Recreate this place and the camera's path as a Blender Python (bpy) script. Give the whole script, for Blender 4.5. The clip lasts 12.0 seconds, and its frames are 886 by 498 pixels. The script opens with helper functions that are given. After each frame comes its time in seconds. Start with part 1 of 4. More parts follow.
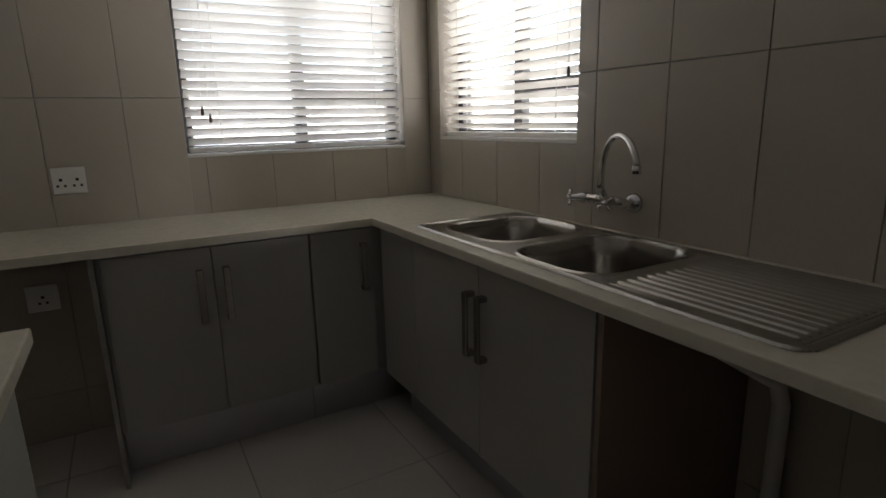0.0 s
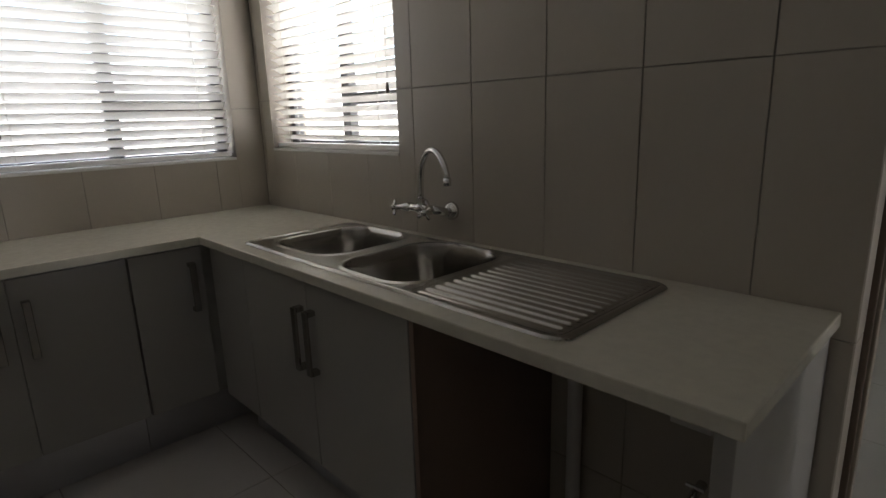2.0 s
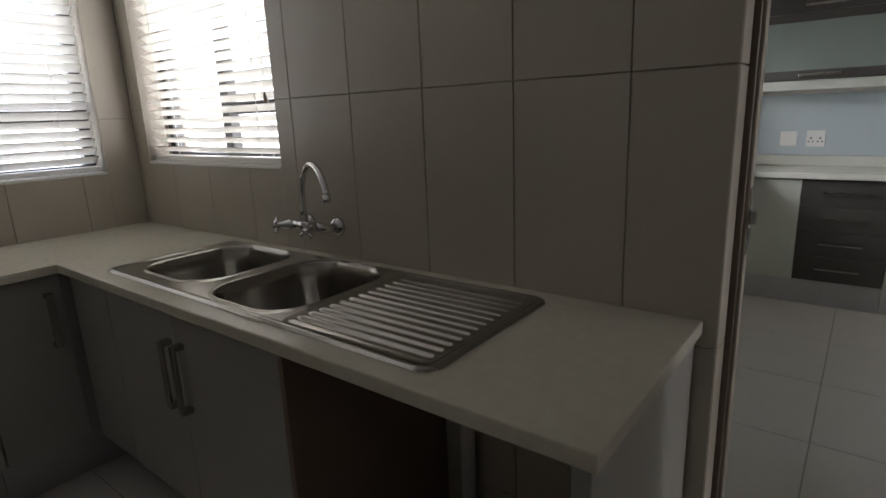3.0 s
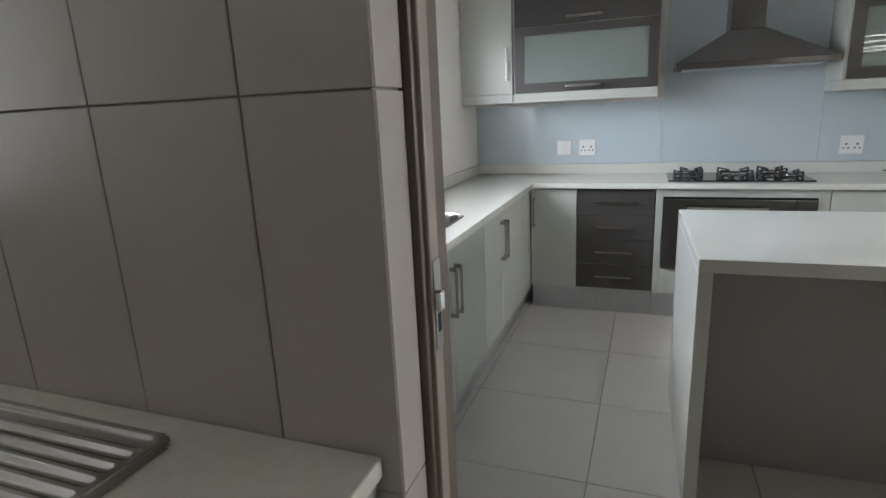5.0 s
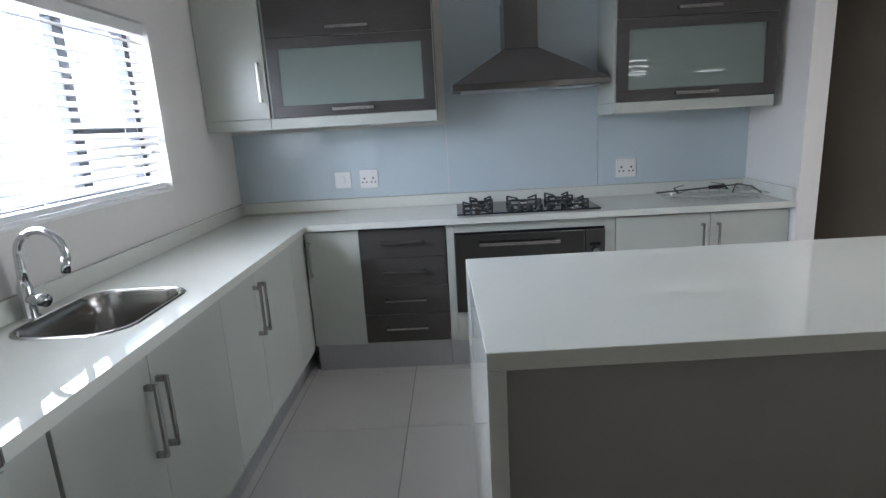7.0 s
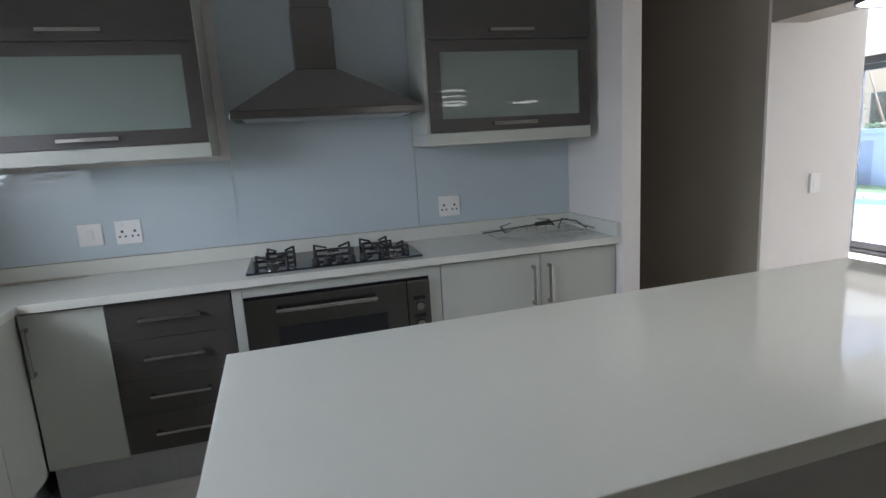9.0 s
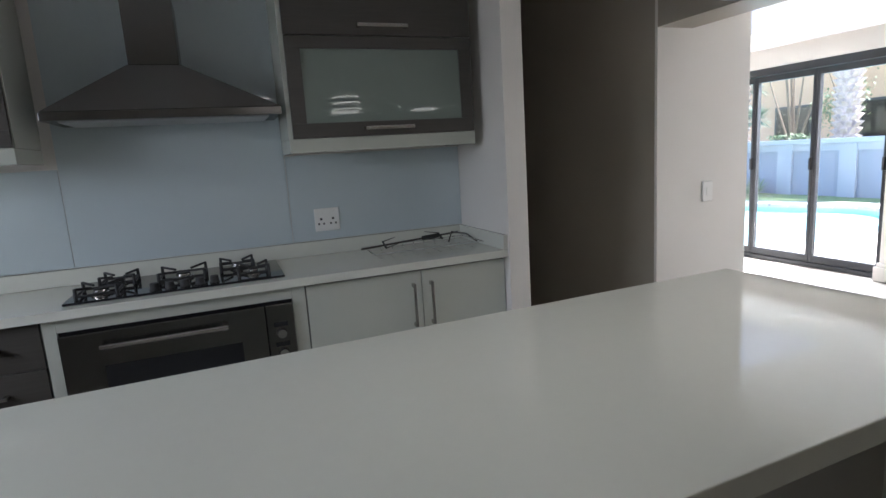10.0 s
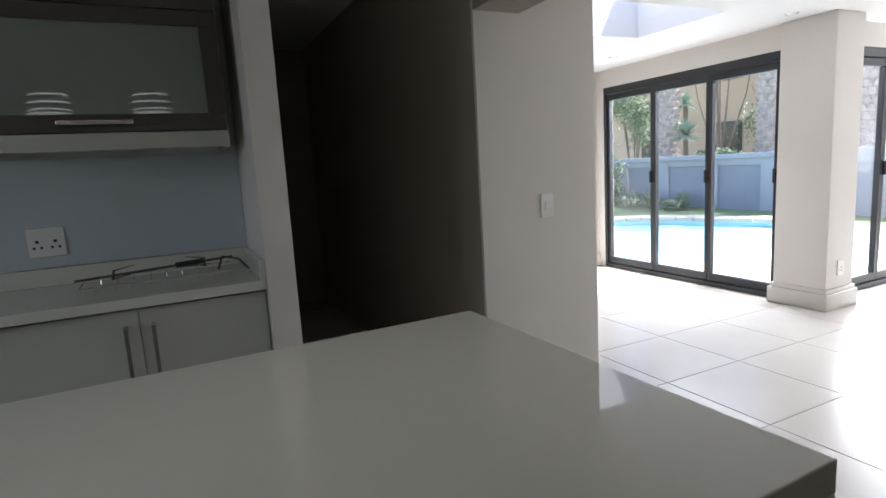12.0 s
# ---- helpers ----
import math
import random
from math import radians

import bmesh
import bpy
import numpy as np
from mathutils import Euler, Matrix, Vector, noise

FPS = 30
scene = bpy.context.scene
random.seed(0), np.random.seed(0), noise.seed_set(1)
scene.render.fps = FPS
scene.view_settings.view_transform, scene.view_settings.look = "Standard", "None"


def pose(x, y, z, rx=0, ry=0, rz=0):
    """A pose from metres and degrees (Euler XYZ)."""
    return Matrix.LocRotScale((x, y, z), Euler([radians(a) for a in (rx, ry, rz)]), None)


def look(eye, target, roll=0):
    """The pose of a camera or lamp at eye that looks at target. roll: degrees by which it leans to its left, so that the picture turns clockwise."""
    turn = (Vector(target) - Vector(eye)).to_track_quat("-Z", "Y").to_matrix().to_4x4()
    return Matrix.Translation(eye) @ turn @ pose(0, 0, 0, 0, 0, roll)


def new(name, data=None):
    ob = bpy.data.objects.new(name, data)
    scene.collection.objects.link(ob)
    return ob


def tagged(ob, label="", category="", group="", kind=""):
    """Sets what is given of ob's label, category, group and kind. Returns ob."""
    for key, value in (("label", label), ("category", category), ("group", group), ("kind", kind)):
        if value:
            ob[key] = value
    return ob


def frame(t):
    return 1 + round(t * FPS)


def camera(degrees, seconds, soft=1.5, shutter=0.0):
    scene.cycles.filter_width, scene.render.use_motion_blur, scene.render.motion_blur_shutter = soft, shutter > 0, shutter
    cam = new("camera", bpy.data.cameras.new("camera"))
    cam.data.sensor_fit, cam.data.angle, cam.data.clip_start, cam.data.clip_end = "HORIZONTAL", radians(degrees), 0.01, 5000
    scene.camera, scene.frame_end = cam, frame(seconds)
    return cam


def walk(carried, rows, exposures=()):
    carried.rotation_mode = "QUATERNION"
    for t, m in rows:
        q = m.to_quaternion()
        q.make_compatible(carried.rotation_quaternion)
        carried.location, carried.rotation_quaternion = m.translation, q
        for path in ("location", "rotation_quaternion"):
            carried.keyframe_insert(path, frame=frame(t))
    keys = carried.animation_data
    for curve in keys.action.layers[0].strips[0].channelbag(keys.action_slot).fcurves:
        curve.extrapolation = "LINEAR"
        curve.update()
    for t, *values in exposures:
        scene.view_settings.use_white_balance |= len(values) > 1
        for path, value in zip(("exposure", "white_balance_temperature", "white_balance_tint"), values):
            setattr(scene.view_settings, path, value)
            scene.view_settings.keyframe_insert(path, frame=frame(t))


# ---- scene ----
cam = camera(77.8, 12.0)
PATH = [
    (0, (2.648, -1.44, 1.279), (0.954, -0.478, 0.826), -1.3),
    (0.5, (2.683, -1.448, 1.297), (1.051, -0.39, 0.836), -1.2),
    (1, (2.716, -1.434, 1.308), (1.143, -0.289, 0.847), -1.3),
    (1.5, (2.745, -1.395, 1.32), (1.242, -0.159, 0.857), -1.5),
    (2, (2.775, -1.372, 1.33), (1.372, -0.026, 0.862), -1.8),
    (2.5, (2.8, -1.326, 1.352), (1.503, 0.12, 0.876), -2.3),
    (3, (2.816, -1.239, 1.362), (1.621, 0.293, 0.885), -2.3),
    (3.2, (2.831, -1.165, 1.352), (1.657, 0.387, 0.889), -2.2),
    (4.8, (2.914, -0.712, 1.402), (2.159, 1.073, 0.912), -2.5),
    (5, (2.927, -0.647, 1.405), (2.236, 1.164, 0.913), -2.7),
    (5.5, (2.961, -0.446, 1.424), (2.457, 1.426, 0.932), -2.8),
    (6, (3.001, -0.254, 1.408), (2.647, 1.655, 0.925), -2.9),
    (6.5, (3.015, -0.092, 1.418), (2.81, 1.841, 0.948), -3.1),
    (7, (3.035, 0.046, 1.423), (2.982, 1.993, 0.968), -3.2),
    (8.8, (3.21, 0.558, 1.405), (3.67, 2.468, 1.03), -3.2),
    (9, (3.268, 0.581, 1.418), (3.78, 2.477, 1.041), -3.5),
    (9.5, (3.447, 0.649, 1.415), (4.079, 2.512, 1.052), -3.4),
    (10, (3.637, 0.726, 1.37), (4.356, 2.56, 1.026), -3.6),
    (10.5, (3.896, 0.78, 1.353), (4.648, 2.603, 1.017), -3.5),
    (11, (4.128, 0.8, 1.334), (4.933, 2.603, 1.014), -3.6),
    (11.5, (4.356, 0.839, 1.305), (5.199, 2.628, 1.005), -3.9),
    (12, (4.588, 0.898, 1.284), (5.442, 2.681, 0.983), -3.4),
]
walk(cam, [(t, look(eye, target, roll)) for t, eye, target, roll in PATH],
     [(0, 2.4, 6500, 14), (3, 2.6, 6350, 14), (4.8, 3.35, 6000, 13), (5.5, 3.7, 5750, 13), (7, 3.3, 5600, 13), (9, 2.88, 5750, 13), (10.5, 2.36, 5900, 13), (12, 1.76, 5950, 13)])

# ---- world and light ----
KX, KY = 1.66, 3.53  # kitchen west and north wall faces
SUN_UP, SUN_TURN = 58.0, 120.0
world = bpy.data.worlds.new("sky")
scene.world = world
world.use_nodes = True
wn = world.node_tree.nodes
sky = wn.new("ShaderNodeTexSky")
sky.sky_type = "NISHITA"
sky.sun_disc = False
sky.sun_elevation, sky.sun_rotation = radians(SUN_UP), radians(SUN_TURN)
wn["Background"].inputs[1].default_value = 0.15
world.node_tree.links.new(sky.outputs[0], wn["Background"].inputs[0])
sun = new("sun", bpy.data.lights.new("sun", "SUN"))
sun.data.energy, sun.data.angle, sun.data.color = 5.0, radians(0.5), (1.0, 0.95, 0.88)
SUN_DIR = Vector((math.sin(radians(SUN_TURN)) * math.cos(radians(SUN_UP)), math.cos(radians(SUN_TURN)) * math.cos(radians(SUN_UP)), math.sin(radians(SUN_UP))))
sun.matrix_world = look(SUN_DIR * 30, (0, 0, 0))


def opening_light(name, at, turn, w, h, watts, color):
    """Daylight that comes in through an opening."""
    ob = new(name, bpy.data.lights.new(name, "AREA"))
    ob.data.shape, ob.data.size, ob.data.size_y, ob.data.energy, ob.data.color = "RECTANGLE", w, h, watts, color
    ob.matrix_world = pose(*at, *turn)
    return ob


opening_light("daylight_scullery_west", (-0.235, -0.675, 1.60), (90, 0, -90), 1.04, 0.84, 2.0, (1.0, 0.97, 0.92))
opening_light("daylight_scullery_north", (0.63, 0.215, 1.60), (90, 0, 180), 0.98, 0.84, 3.2, (1.0, 0.97, 0.92))
opening_light("daylight_kitchen", (KX - 0.46, 1.955, 1.59), (58, 0, -90), 1.55, 0.95, 12, (0.97, 0.98, 1.0))
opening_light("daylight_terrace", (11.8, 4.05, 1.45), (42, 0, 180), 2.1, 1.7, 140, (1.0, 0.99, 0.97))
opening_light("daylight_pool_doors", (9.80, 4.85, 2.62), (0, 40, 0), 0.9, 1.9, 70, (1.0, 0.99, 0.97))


# ---- materials ----
def mat(name, color, rough=0.5, metal=0.0, var=0.06, scale=6.0, bump=0.0, bscale=180.0, spec=0.5, tint=None, rand=0.0, stretch=None, coat=0.0):
    """Colour with broad stains and fine grain, gloss that varies a little, fine relief."""
    m = bpy.data.materials.new(name)
    m.use_nodes = True
    n, k = m.node_tree.nodes, m.node_tree.links
    b = n["Principled BSDF"]
    b.inputs["Metallic"].default_value = metal
    b.inputs["Specular IOR Level"].default_value = spec
    b.inputs["Coat Weight"].default_value = coat
    co = n.new("ShaderNodeTexCoord")
    src = co.outputs["Object"]
    if stretch:
        mp = n.new("ShaderNodeMapping")
        mp.inputs["Scale"].default_value = stretch
        k.new(src, mp.inputs["Vector"])
        src = mp.outputs["Vector"]
    broad = n.new("ShaderNodeTexNoise")
    broad.inputs["Scale"].default_value, broad.inputs["Detail"].default_value = scale, 5.0
    fine = n.new("ShaderNodeTexNoise")
    fine.inputs["Scale"].default_value, fine.inputs["Detail"].default_value = bscale, 2.0
    k.new(src, broad.inputs["Vector"]), k.new(src, fine.inputs["Vector"])
    add = n.new("ShaderNodeMath")
    add.operation = "MULTIPLY_ADD"
    add.inputs[1].default_value = 0.35
    k.new(fine.outputs[0], add.inputs[0]), k.new(broad.outputs[0], add.inputs[2])
    if rand:
        info = n.new("ShaderNodeObjectInfo")
        more = n.new("ShaderNodeMath")
        more.operation = "MULTIPLY_ADD"
        more.inputs[1].default_value = rand
        k.new(info.outputs["Random"], more.inputs[0]), k.new(add.outputs[0], more.inputs[2])
        add = more
    ramp = n.new("ShaderNodeMapRange")
    ramp.inputs["From Min"].default_value, ramp.inputs["From Max"].default_value = 0.35, 1.0 + rand
    k.new(add.outputs[0], ramp.inputs["Value"])
    mix = n.new("ShaderNodeMix")
    mix.data_type = "RGBA"
    lo = [c * (1 - var) for c in color]
    hi = tint if tint else [min(1, c * (1 + var)) for c in color]
    mix.inputs[6].default_value, mix.inputs[7].default_value = (*lo, 1), (*hi, 1)
    k.new(ramp.outputs[0], mix.inputs[0]), k.new(mix.outputs[2], b.inputs["Base Color"])
    rr = n.new("ShaderNodeMapRange")
    rr.inputs["To Min"].default_value, rr.inputs["To Max"].default_value = rough * 0.85, min(1, rough * 1.2)
    k.new(broad.outputs[0], rr.inputs["Value"]), k.new(rr.outputs[0], b.inputs["Roughness"])
    if bump:
        bp = n.new("ShaderNodeBump")
        bp.inputs["Strength"].default_value, bp.inputs["Distance"].default_value = bump, 0.002
        k.new(fine.outputs[0], bp.inputs["Height"]), k.new(bp.outputs[0], b.inputs["Normal"])
    return m


def glass(name, color=(0.97, 0.975, 0.975), rough=0.0, thin=True):
    m = bpy.data.materials.new(name)
    m.use_nodes = True
    n, k = m.node_tree.nodes, m.node_tree.links
    n.remove(n["Principled BSDF"])
    out = n["Material Output"]
    tr = n.new("ShaderNodeBsdfTransparent")
    tr.inputs[0].default_value = (*color, 1)
    gl = n.new("ShaderNodeBsdfGlossy")
    gl.inputs["Roughness"].default_value = rough
    lw = n.new("ShaderNodeLayerWeight")
    pw = n.new("ShaderNodeMath")
    pw.operation = "POWER"
    pw.inputs[1].default_value = 4.0
    k.new(lw.outputs["Facing"], pw.inputs[0])
    fr = n.new("ShaderNodeMath")
    fr.operation = "MULTIPLY_ADD"
    fr.inputs[1].default_value, fr.inputs[2].default_value = 0.6, 0.04
    k.new(pw.outputs[0], fr.inputs[0])
    mx = n.new("ShaderNodeMixShader")
    k.new(fr.outputs[0], mx.inputs[0]), k.new(tr.outputs[0], mx.inputs[1]), k.new(gl.outputs[0], mx.inputs[2]), k.new(mx.outputs[0], out.inputs[0])
    return m


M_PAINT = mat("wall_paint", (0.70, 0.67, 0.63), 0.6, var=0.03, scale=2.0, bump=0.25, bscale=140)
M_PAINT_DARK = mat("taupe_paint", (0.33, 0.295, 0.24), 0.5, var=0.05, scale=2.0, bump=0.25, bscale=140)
M_CEIL = mat("ceiling_paint", (0.82, 0.82, 0.82), 0.8, var=0.02, scale=1.5)
M_TILE_W = mat("wall_tile", (0.48, 0.435, 0.365), 0.32, var=0.05, scale=4.0, rand=0.25, bump=0.06, bscale=60)
M_TILE_F = mat("floor_tile", (0.64, 0.61, 0.57), 0.22, var=0.05, scale=3.0, rand=0.25, bump=0.04, bscale=90)
M_GROUT = mat("grout", (0.35, 0.32, 0.28), 0.85, var=0.2, scale=9.0, bump=0.3)
M_STONE = mat("white_quartz", (0.655, 0.66, 0.59), 0.03, var=0.012, scale=40.0, bscale=500)
M_STONE2 = mat("cream_quartz", (0.68, 0.65, 0.545), 0.22, var=0.06, scale=40.0, bscale=500)
M_CAB = mat("white_gloss_board", (0.49, 0.505, 0.45), 0.20, var=0.02, scale=3.0)
M_CAB2 = mat("pale_grey_board", (0.37, 0.36, 0.33), 0.30, var=0.03, scale=3.0)
M_WOOD = mat("grey_brown_laminate", (0.064, 0.058, 0.052), 0.36, var=0.14, scale=5.0, stretch=(2, 2, 40), bump=0.08)
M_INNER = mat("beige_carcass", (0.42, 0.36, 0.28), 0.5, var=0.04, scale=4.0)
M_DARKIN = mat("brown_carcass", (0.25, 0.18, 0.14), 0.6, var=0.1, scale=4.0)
M_STEEL = mat("brushed_steel", (0.17, 0.163, 0.156), 0.25, 1.0, var=0.025, scale=0.8, bscale=25)
M_BASIN = mat("sink_steel", (0.40, 0.385, 0.36), 0.20, 1.0, var=0.03, scale=0.8, bscale=25)
M_CHROME = mat("chrome", (0.64, 0.64, 0.64), 0.10, 1.0, var=0.03)
M_HANDLE = mat("satin_nickel", (0.46, 0.44, 0.42), 0.24, 1.0, var=0.06, scale=20)
M_KICK = mat("brushed_aluminium", (0.52, 0.52, 0.53), 0.36, 0.85, var=0.06, scale=4, stretch=(40, 2, 2))
M_SPLASH = mat("back_painted_glass", (0.53, 0.60, 0.625), 0.02, var=0.02, scale=2.0, coat=0.5)
M_BLACKGLASS = mat("black_glass", (0.015, 0.015, 0.017), 0.06, var=0.1)
M_IRON = mat("cast_iron", (0.018, 0.018, 0.018), 0.55, var=0.3, scale=30, bump=0.3)
M_PLASTIC = mat("white_plastic", (0.80, 0.79, 0.76), 0.3, var=0.02)
M_HOLE = mat("dark_hole", (0.02, 0.02, 0.02), 0.7)
M_SLAT = mat("white_blind_slat", (0.86, 0.85, 0.82), 0.4, var=0.03, scale=6)
sn, sl = M_SLAT.node_tree.nodes, M_SLAT.node_tree.links
thin = sn.new("ShaderNodeBsdfTranslucent")
thin.inputs[0].default_value = (0.85, 0.82, 0.76, 1)
thin_mix = sn.new("ShaderNodeMixShader")
thin_mix.inputs[0].default_value = 0.2
sl.new(sn["Principled BSDF"].outputs[0], thin_mix.inputs[1]), sl.new(thin.outputs[0], thin_mix.inputs[2])
sl.new(thin_mix.outputs[0], sn["Material Output"].inputs[0])
M_SLAT2 = mat("white_open_slat", (0.74, 0.73, 0.71), 0.45, var=0.03, scale=6)
M_ALU = mat("charcoal_aluminium", (0.030, 0.033, 0.038), 0.4, 0.2, var=0.1)
M_ALU2 = mat("dark_window_frame", (0.045, 0.047, 0.05), 0.45, 0.1, var=0.1)
M_FRAME2 = mat("beige_frame_paint", (0.36, 0.31, 0.245), 0.45, var=0.10, scale=8)
M_FRAME = mat("brown_steel_frame", (0.16, 0.12, 0.09), 0.45, var=0.12, scale=8)
M_FROST = mat("frosted_glass", (0.30, 0.345, 0.315), 0.012, var=0.02, scale=2)
fn, fk = M_FROST.node_tree.nodes, M_FROST.node_tree.links
see = fn.new("ShaderNodeBsdfTransparent")
see.inputs[0].default_value = (0.88, 0.93, 0.90, 1)
see_mix = fn.new("ShaderNodeMixShader")
see_mix.inputs[0].default_value = 0.35
fk.new(fn["Principled BSDF"].outputs[0], see_mix.inputs[1]), fk.new(see.outputs[0], see_mix.inputs[2])
fk.new(see_mix.outputs[0], fn["Material Output"].inputs[0])
M_PIPE = mat("white_pipe", (0.7, 0.68, 0.64), 0.4, var=0.05)
M_BULB = mat("lit_diffuser", (0.9, 0.88, 0.82), 0.4)
M_BULB.node_tree.nodes["Principled BSDF"].inputs["Emission Color"].default_value = (1.0, 0.93, 0.82, 1)
M_BULB.node_tree.nodes["Principled BSDF"].inputs["Emission Strength"].default_value = 1.7
M_GLOW = mat("lit_bottom_glass", (0.9, 0.88, 0.82), 0.4)
M_GLOW.node_tree.nodes["Principled BSDF"].inputs["Emission Color"].default_value = (1.0, 0.93, 0.82, 1)
M_GLOW.node_tree.nodes["Principled BSDF"].inputs["Emission Strength"].default_value = 1.2
M_GLASS = glass("clear_glass")
M_PLASTER = mat("exterior_plaster", (0.66, 0.44, 0.30), 0.85, var=0.1, scale=1.5, bump=0.4, bscale=60)
M_GWALL = mat("blue_grey_plaster", (0.34, 0.365, 0.41), 0.85, var=0.08, scale=1.5, bump=0.4, bscale=60)
M_GWALL2 = mat("dark_blue_grey_plaster", (0.25, 0.275, 0.33), 0.85, var=0.08, scale=1.5, bump=0.4, bscale=60)
M_GRASS = mat("lawn", (0.19, 0.25, 0.10), 0.9, var=0.3, scale=5, bump=0.8, bscale=80)
# Yard paving, mostly unseen, darkened so less sunlight bounces up through the kitchen window.
M_YARD = mat("grey_low_bounce_paving", (0.26, 0.25, 0.23), 0.85, var=0.12, scale=3, bump=0.3)
M_PAVE = mat("pale_paving", (0.58, 0.54, 0.48), 0.8, var=0.08, scale=3, bump=0.3)
M_COPE = mat("pool_coping", (0.50, 0.44, 0.38), 0.8, var=0.15, scale=6, bump=0.4)
M_WATER = mat("pool_water", (0.40, 0.70, 0.74), 0.05, var=0.15, scale=1.2, bump=0.3, bscale=6)
M_LEAF = mat("leaf_green", (0.17, 0.23, 0.13), 0.55, var=0.4, scale=3)
M_LEAF2 = mat("grey_green_blade", (0.25, 0.33, 0.26), 0.5, var=0.3, scale=3)
M_BARK = mat("palm_bark", (0.50, 0.42, 0.39), 0.9, var=0.35, scale=8, bump=1.0, bscale=40)
M_TWIG = mat("bare_wood", (0.20, 0.15, 0.11), 0.85, var=0.2, scale=9)
M_ROOF = mat("roof_tile", (0.25, 0.14, 0.10), 0.8, var=0.2, scale=6)


# ---- mesh helpers ----
def thing(name, at, label, category, group="", kind=""):
    ob = new(name)
    ob.location = at
    ob.empty_display_size = 0.1
    bpy.context.view_layer.update()
    return tagged(ob, label, category, group, kind)


def origin_of(ob):
    o = Vector((0, 0, 0))
    while ob is not None:
        o += ob.location
        ob = ob.parent
    return o


def part(name, bm, material, parent=None, label="", smooth=False):
    """Links a bmesh, in world places, as one mesh under its thing or part."""
    me = bpy.data.meshes.new(name)
    if parent is not None:
        bmesh.ops.translate(bm, vec=-origin_of(parent), verts=bm.verts)
    bmesh.ops.recalc_face_normals(bm, faces=bm.faces)
    bm.to_mesh(me)
    bm.free()
    for m in (material if isinstance(material, (list, tuple)) else [material]):
        me.materials.append(m)
    if smooth:
        for p in me.polygons:
            p.use_smooth = True
    ob = new(name, me)
    ob.parent = parent
    return tagged(ob, label)


def box(x0, x1, y0, y1, z0, z1, bevel=0.0, bm=None, seg=2):
    own = bmesh.new()
    bmesh.ops.create_cube(own, size=1, matrix=Matrix.LocRotScale(((x0 + x1) / 2, (y0 + y1) / 2, (z0 + z1) / 2), None, (abs(x1 - x0), abs(y1 - y0), abs(z1 - z0))))
    if bevel:
        bmesh.ops.bevel(own, geom=own.edges[:], offset=bevel, segments=seg, affect="EDGES", profile=0.5)
    if bm is None:
        return own
    join(bm, own)
    return bm


def join(bm, other, m=None):
    if m is not None:
        bmesh.ops.transform(other, matrix=m, verts=other.verts)
    me = bpy.data.meshes.new("tmp")
    other.to_mesh(me)
    other.free()
    bm.from_mesh(me)
    bpy.data.meshes.remove(me)
    return bm


def rod(points, radius, bm=None, sides=10, caps=True):
    """A round bar along points; radius one number or one for each point."""
    bm = bm or bmesh.new()
    pts = [Vector(p) for p in points]
    rad = radius if isinstance(radius, (list, tuple)) else [radius] * len(pts)
    rings = []
    up = None
    for i, p in enumerate(pts):
        d = (pts[min(i + 1, len(pts) - 1)] - pts[max(i - 1, 0)]).normalized()
        if up is None:
            up = Vector((0, 0, 1)) if abs(d.z) < 0.9 else Vector((1, 0, 0))
        a = d.cross(up).normalized()
        up = a.cross(d).normalized()
        rings.append([bm.verts.new(p + rad[i] * (math.cos(2 * math.pi * j / sides) * a + math.sin(2 * math.pi * j / sides) * up)) for j in range(sides)])
    for r, s in zip(rings, rings[1:]):
        for j in range(sides):
            bm.faces.new((r[j], r[(j + 1) % sides], s[(j + 1) % sides], s[j]))
    if caps:
        bm.faces.new(rings[0][::-1]), bm.faces.new(rings[-1])
    return bm


def slab(xs, ys, keep, z0, z1, bevel=0.0):
    """A plate of grid cells with holes: keep(cx, cy) says which cells are there."""
    bm = bmesh.new()
    vs = {}
    for i in range(len(xs) - 1):
        for j in range(len(ys) - 1):
            if keep((xs[i] + xs[i + 1]) / 2, (ys[j] + ys[j + 1]) / 2):
                c = []
                for a, b in ((i, j), (i + 1, j), (i + 1, j + 1), (i, j + 1)):
                    if (a, b) not in vs:
                        vs[a, b] = bm.verts.new((xs[a], ys[b], z1))
                    c.append(vs[a, b])
                bm.faces.new(c)
    r = bmesh.ops.extrude_face_region(bm, geom=bm.faces[:])
    bmesh.ops.translate(bm, vec=(0, 0, z0 - z1), verts=[v for v in r["geom"] if isinstance(v, bmesh.types.BMVert)])
    bmesh.ops.recalc_face_normals(bm, faces=bm.faces)
    if bevel:
        es = [e for e in bm.edges if len(e.link_faces) == 2 and e.calc_face_angle() > 0.5]
        bmesh.ops.bevel(bm, geom=es, offset=bevel, segments=2, affect="EDGES", profile=0.5)
    return bm


def wall_x(name, x0, x1, ya, yb, za, zb, holes, material):
    """A wall between x0 and x1 along y, with holes (y0, y1, z0, z1)."""
    za = za or -0.08
    us = sorted({ya, yb, *[h[0] for h in holes], *[h[1] for h in holes]})
    ws = sorted({za, zb, *[h[2] for h in holes], *[h[3] for h in holes]})
    bm = slab(us, ws, lambda u, w: not any(h[0] < u < h[1] and h[2] < w < h[3] for h in holes), 0, x1 - x0)
    for v in bm.verts:
        u, w, d = v.co
        v.co = (x0 + d, u, w)
    return tagged(part(name, bm, material), kind="structure")


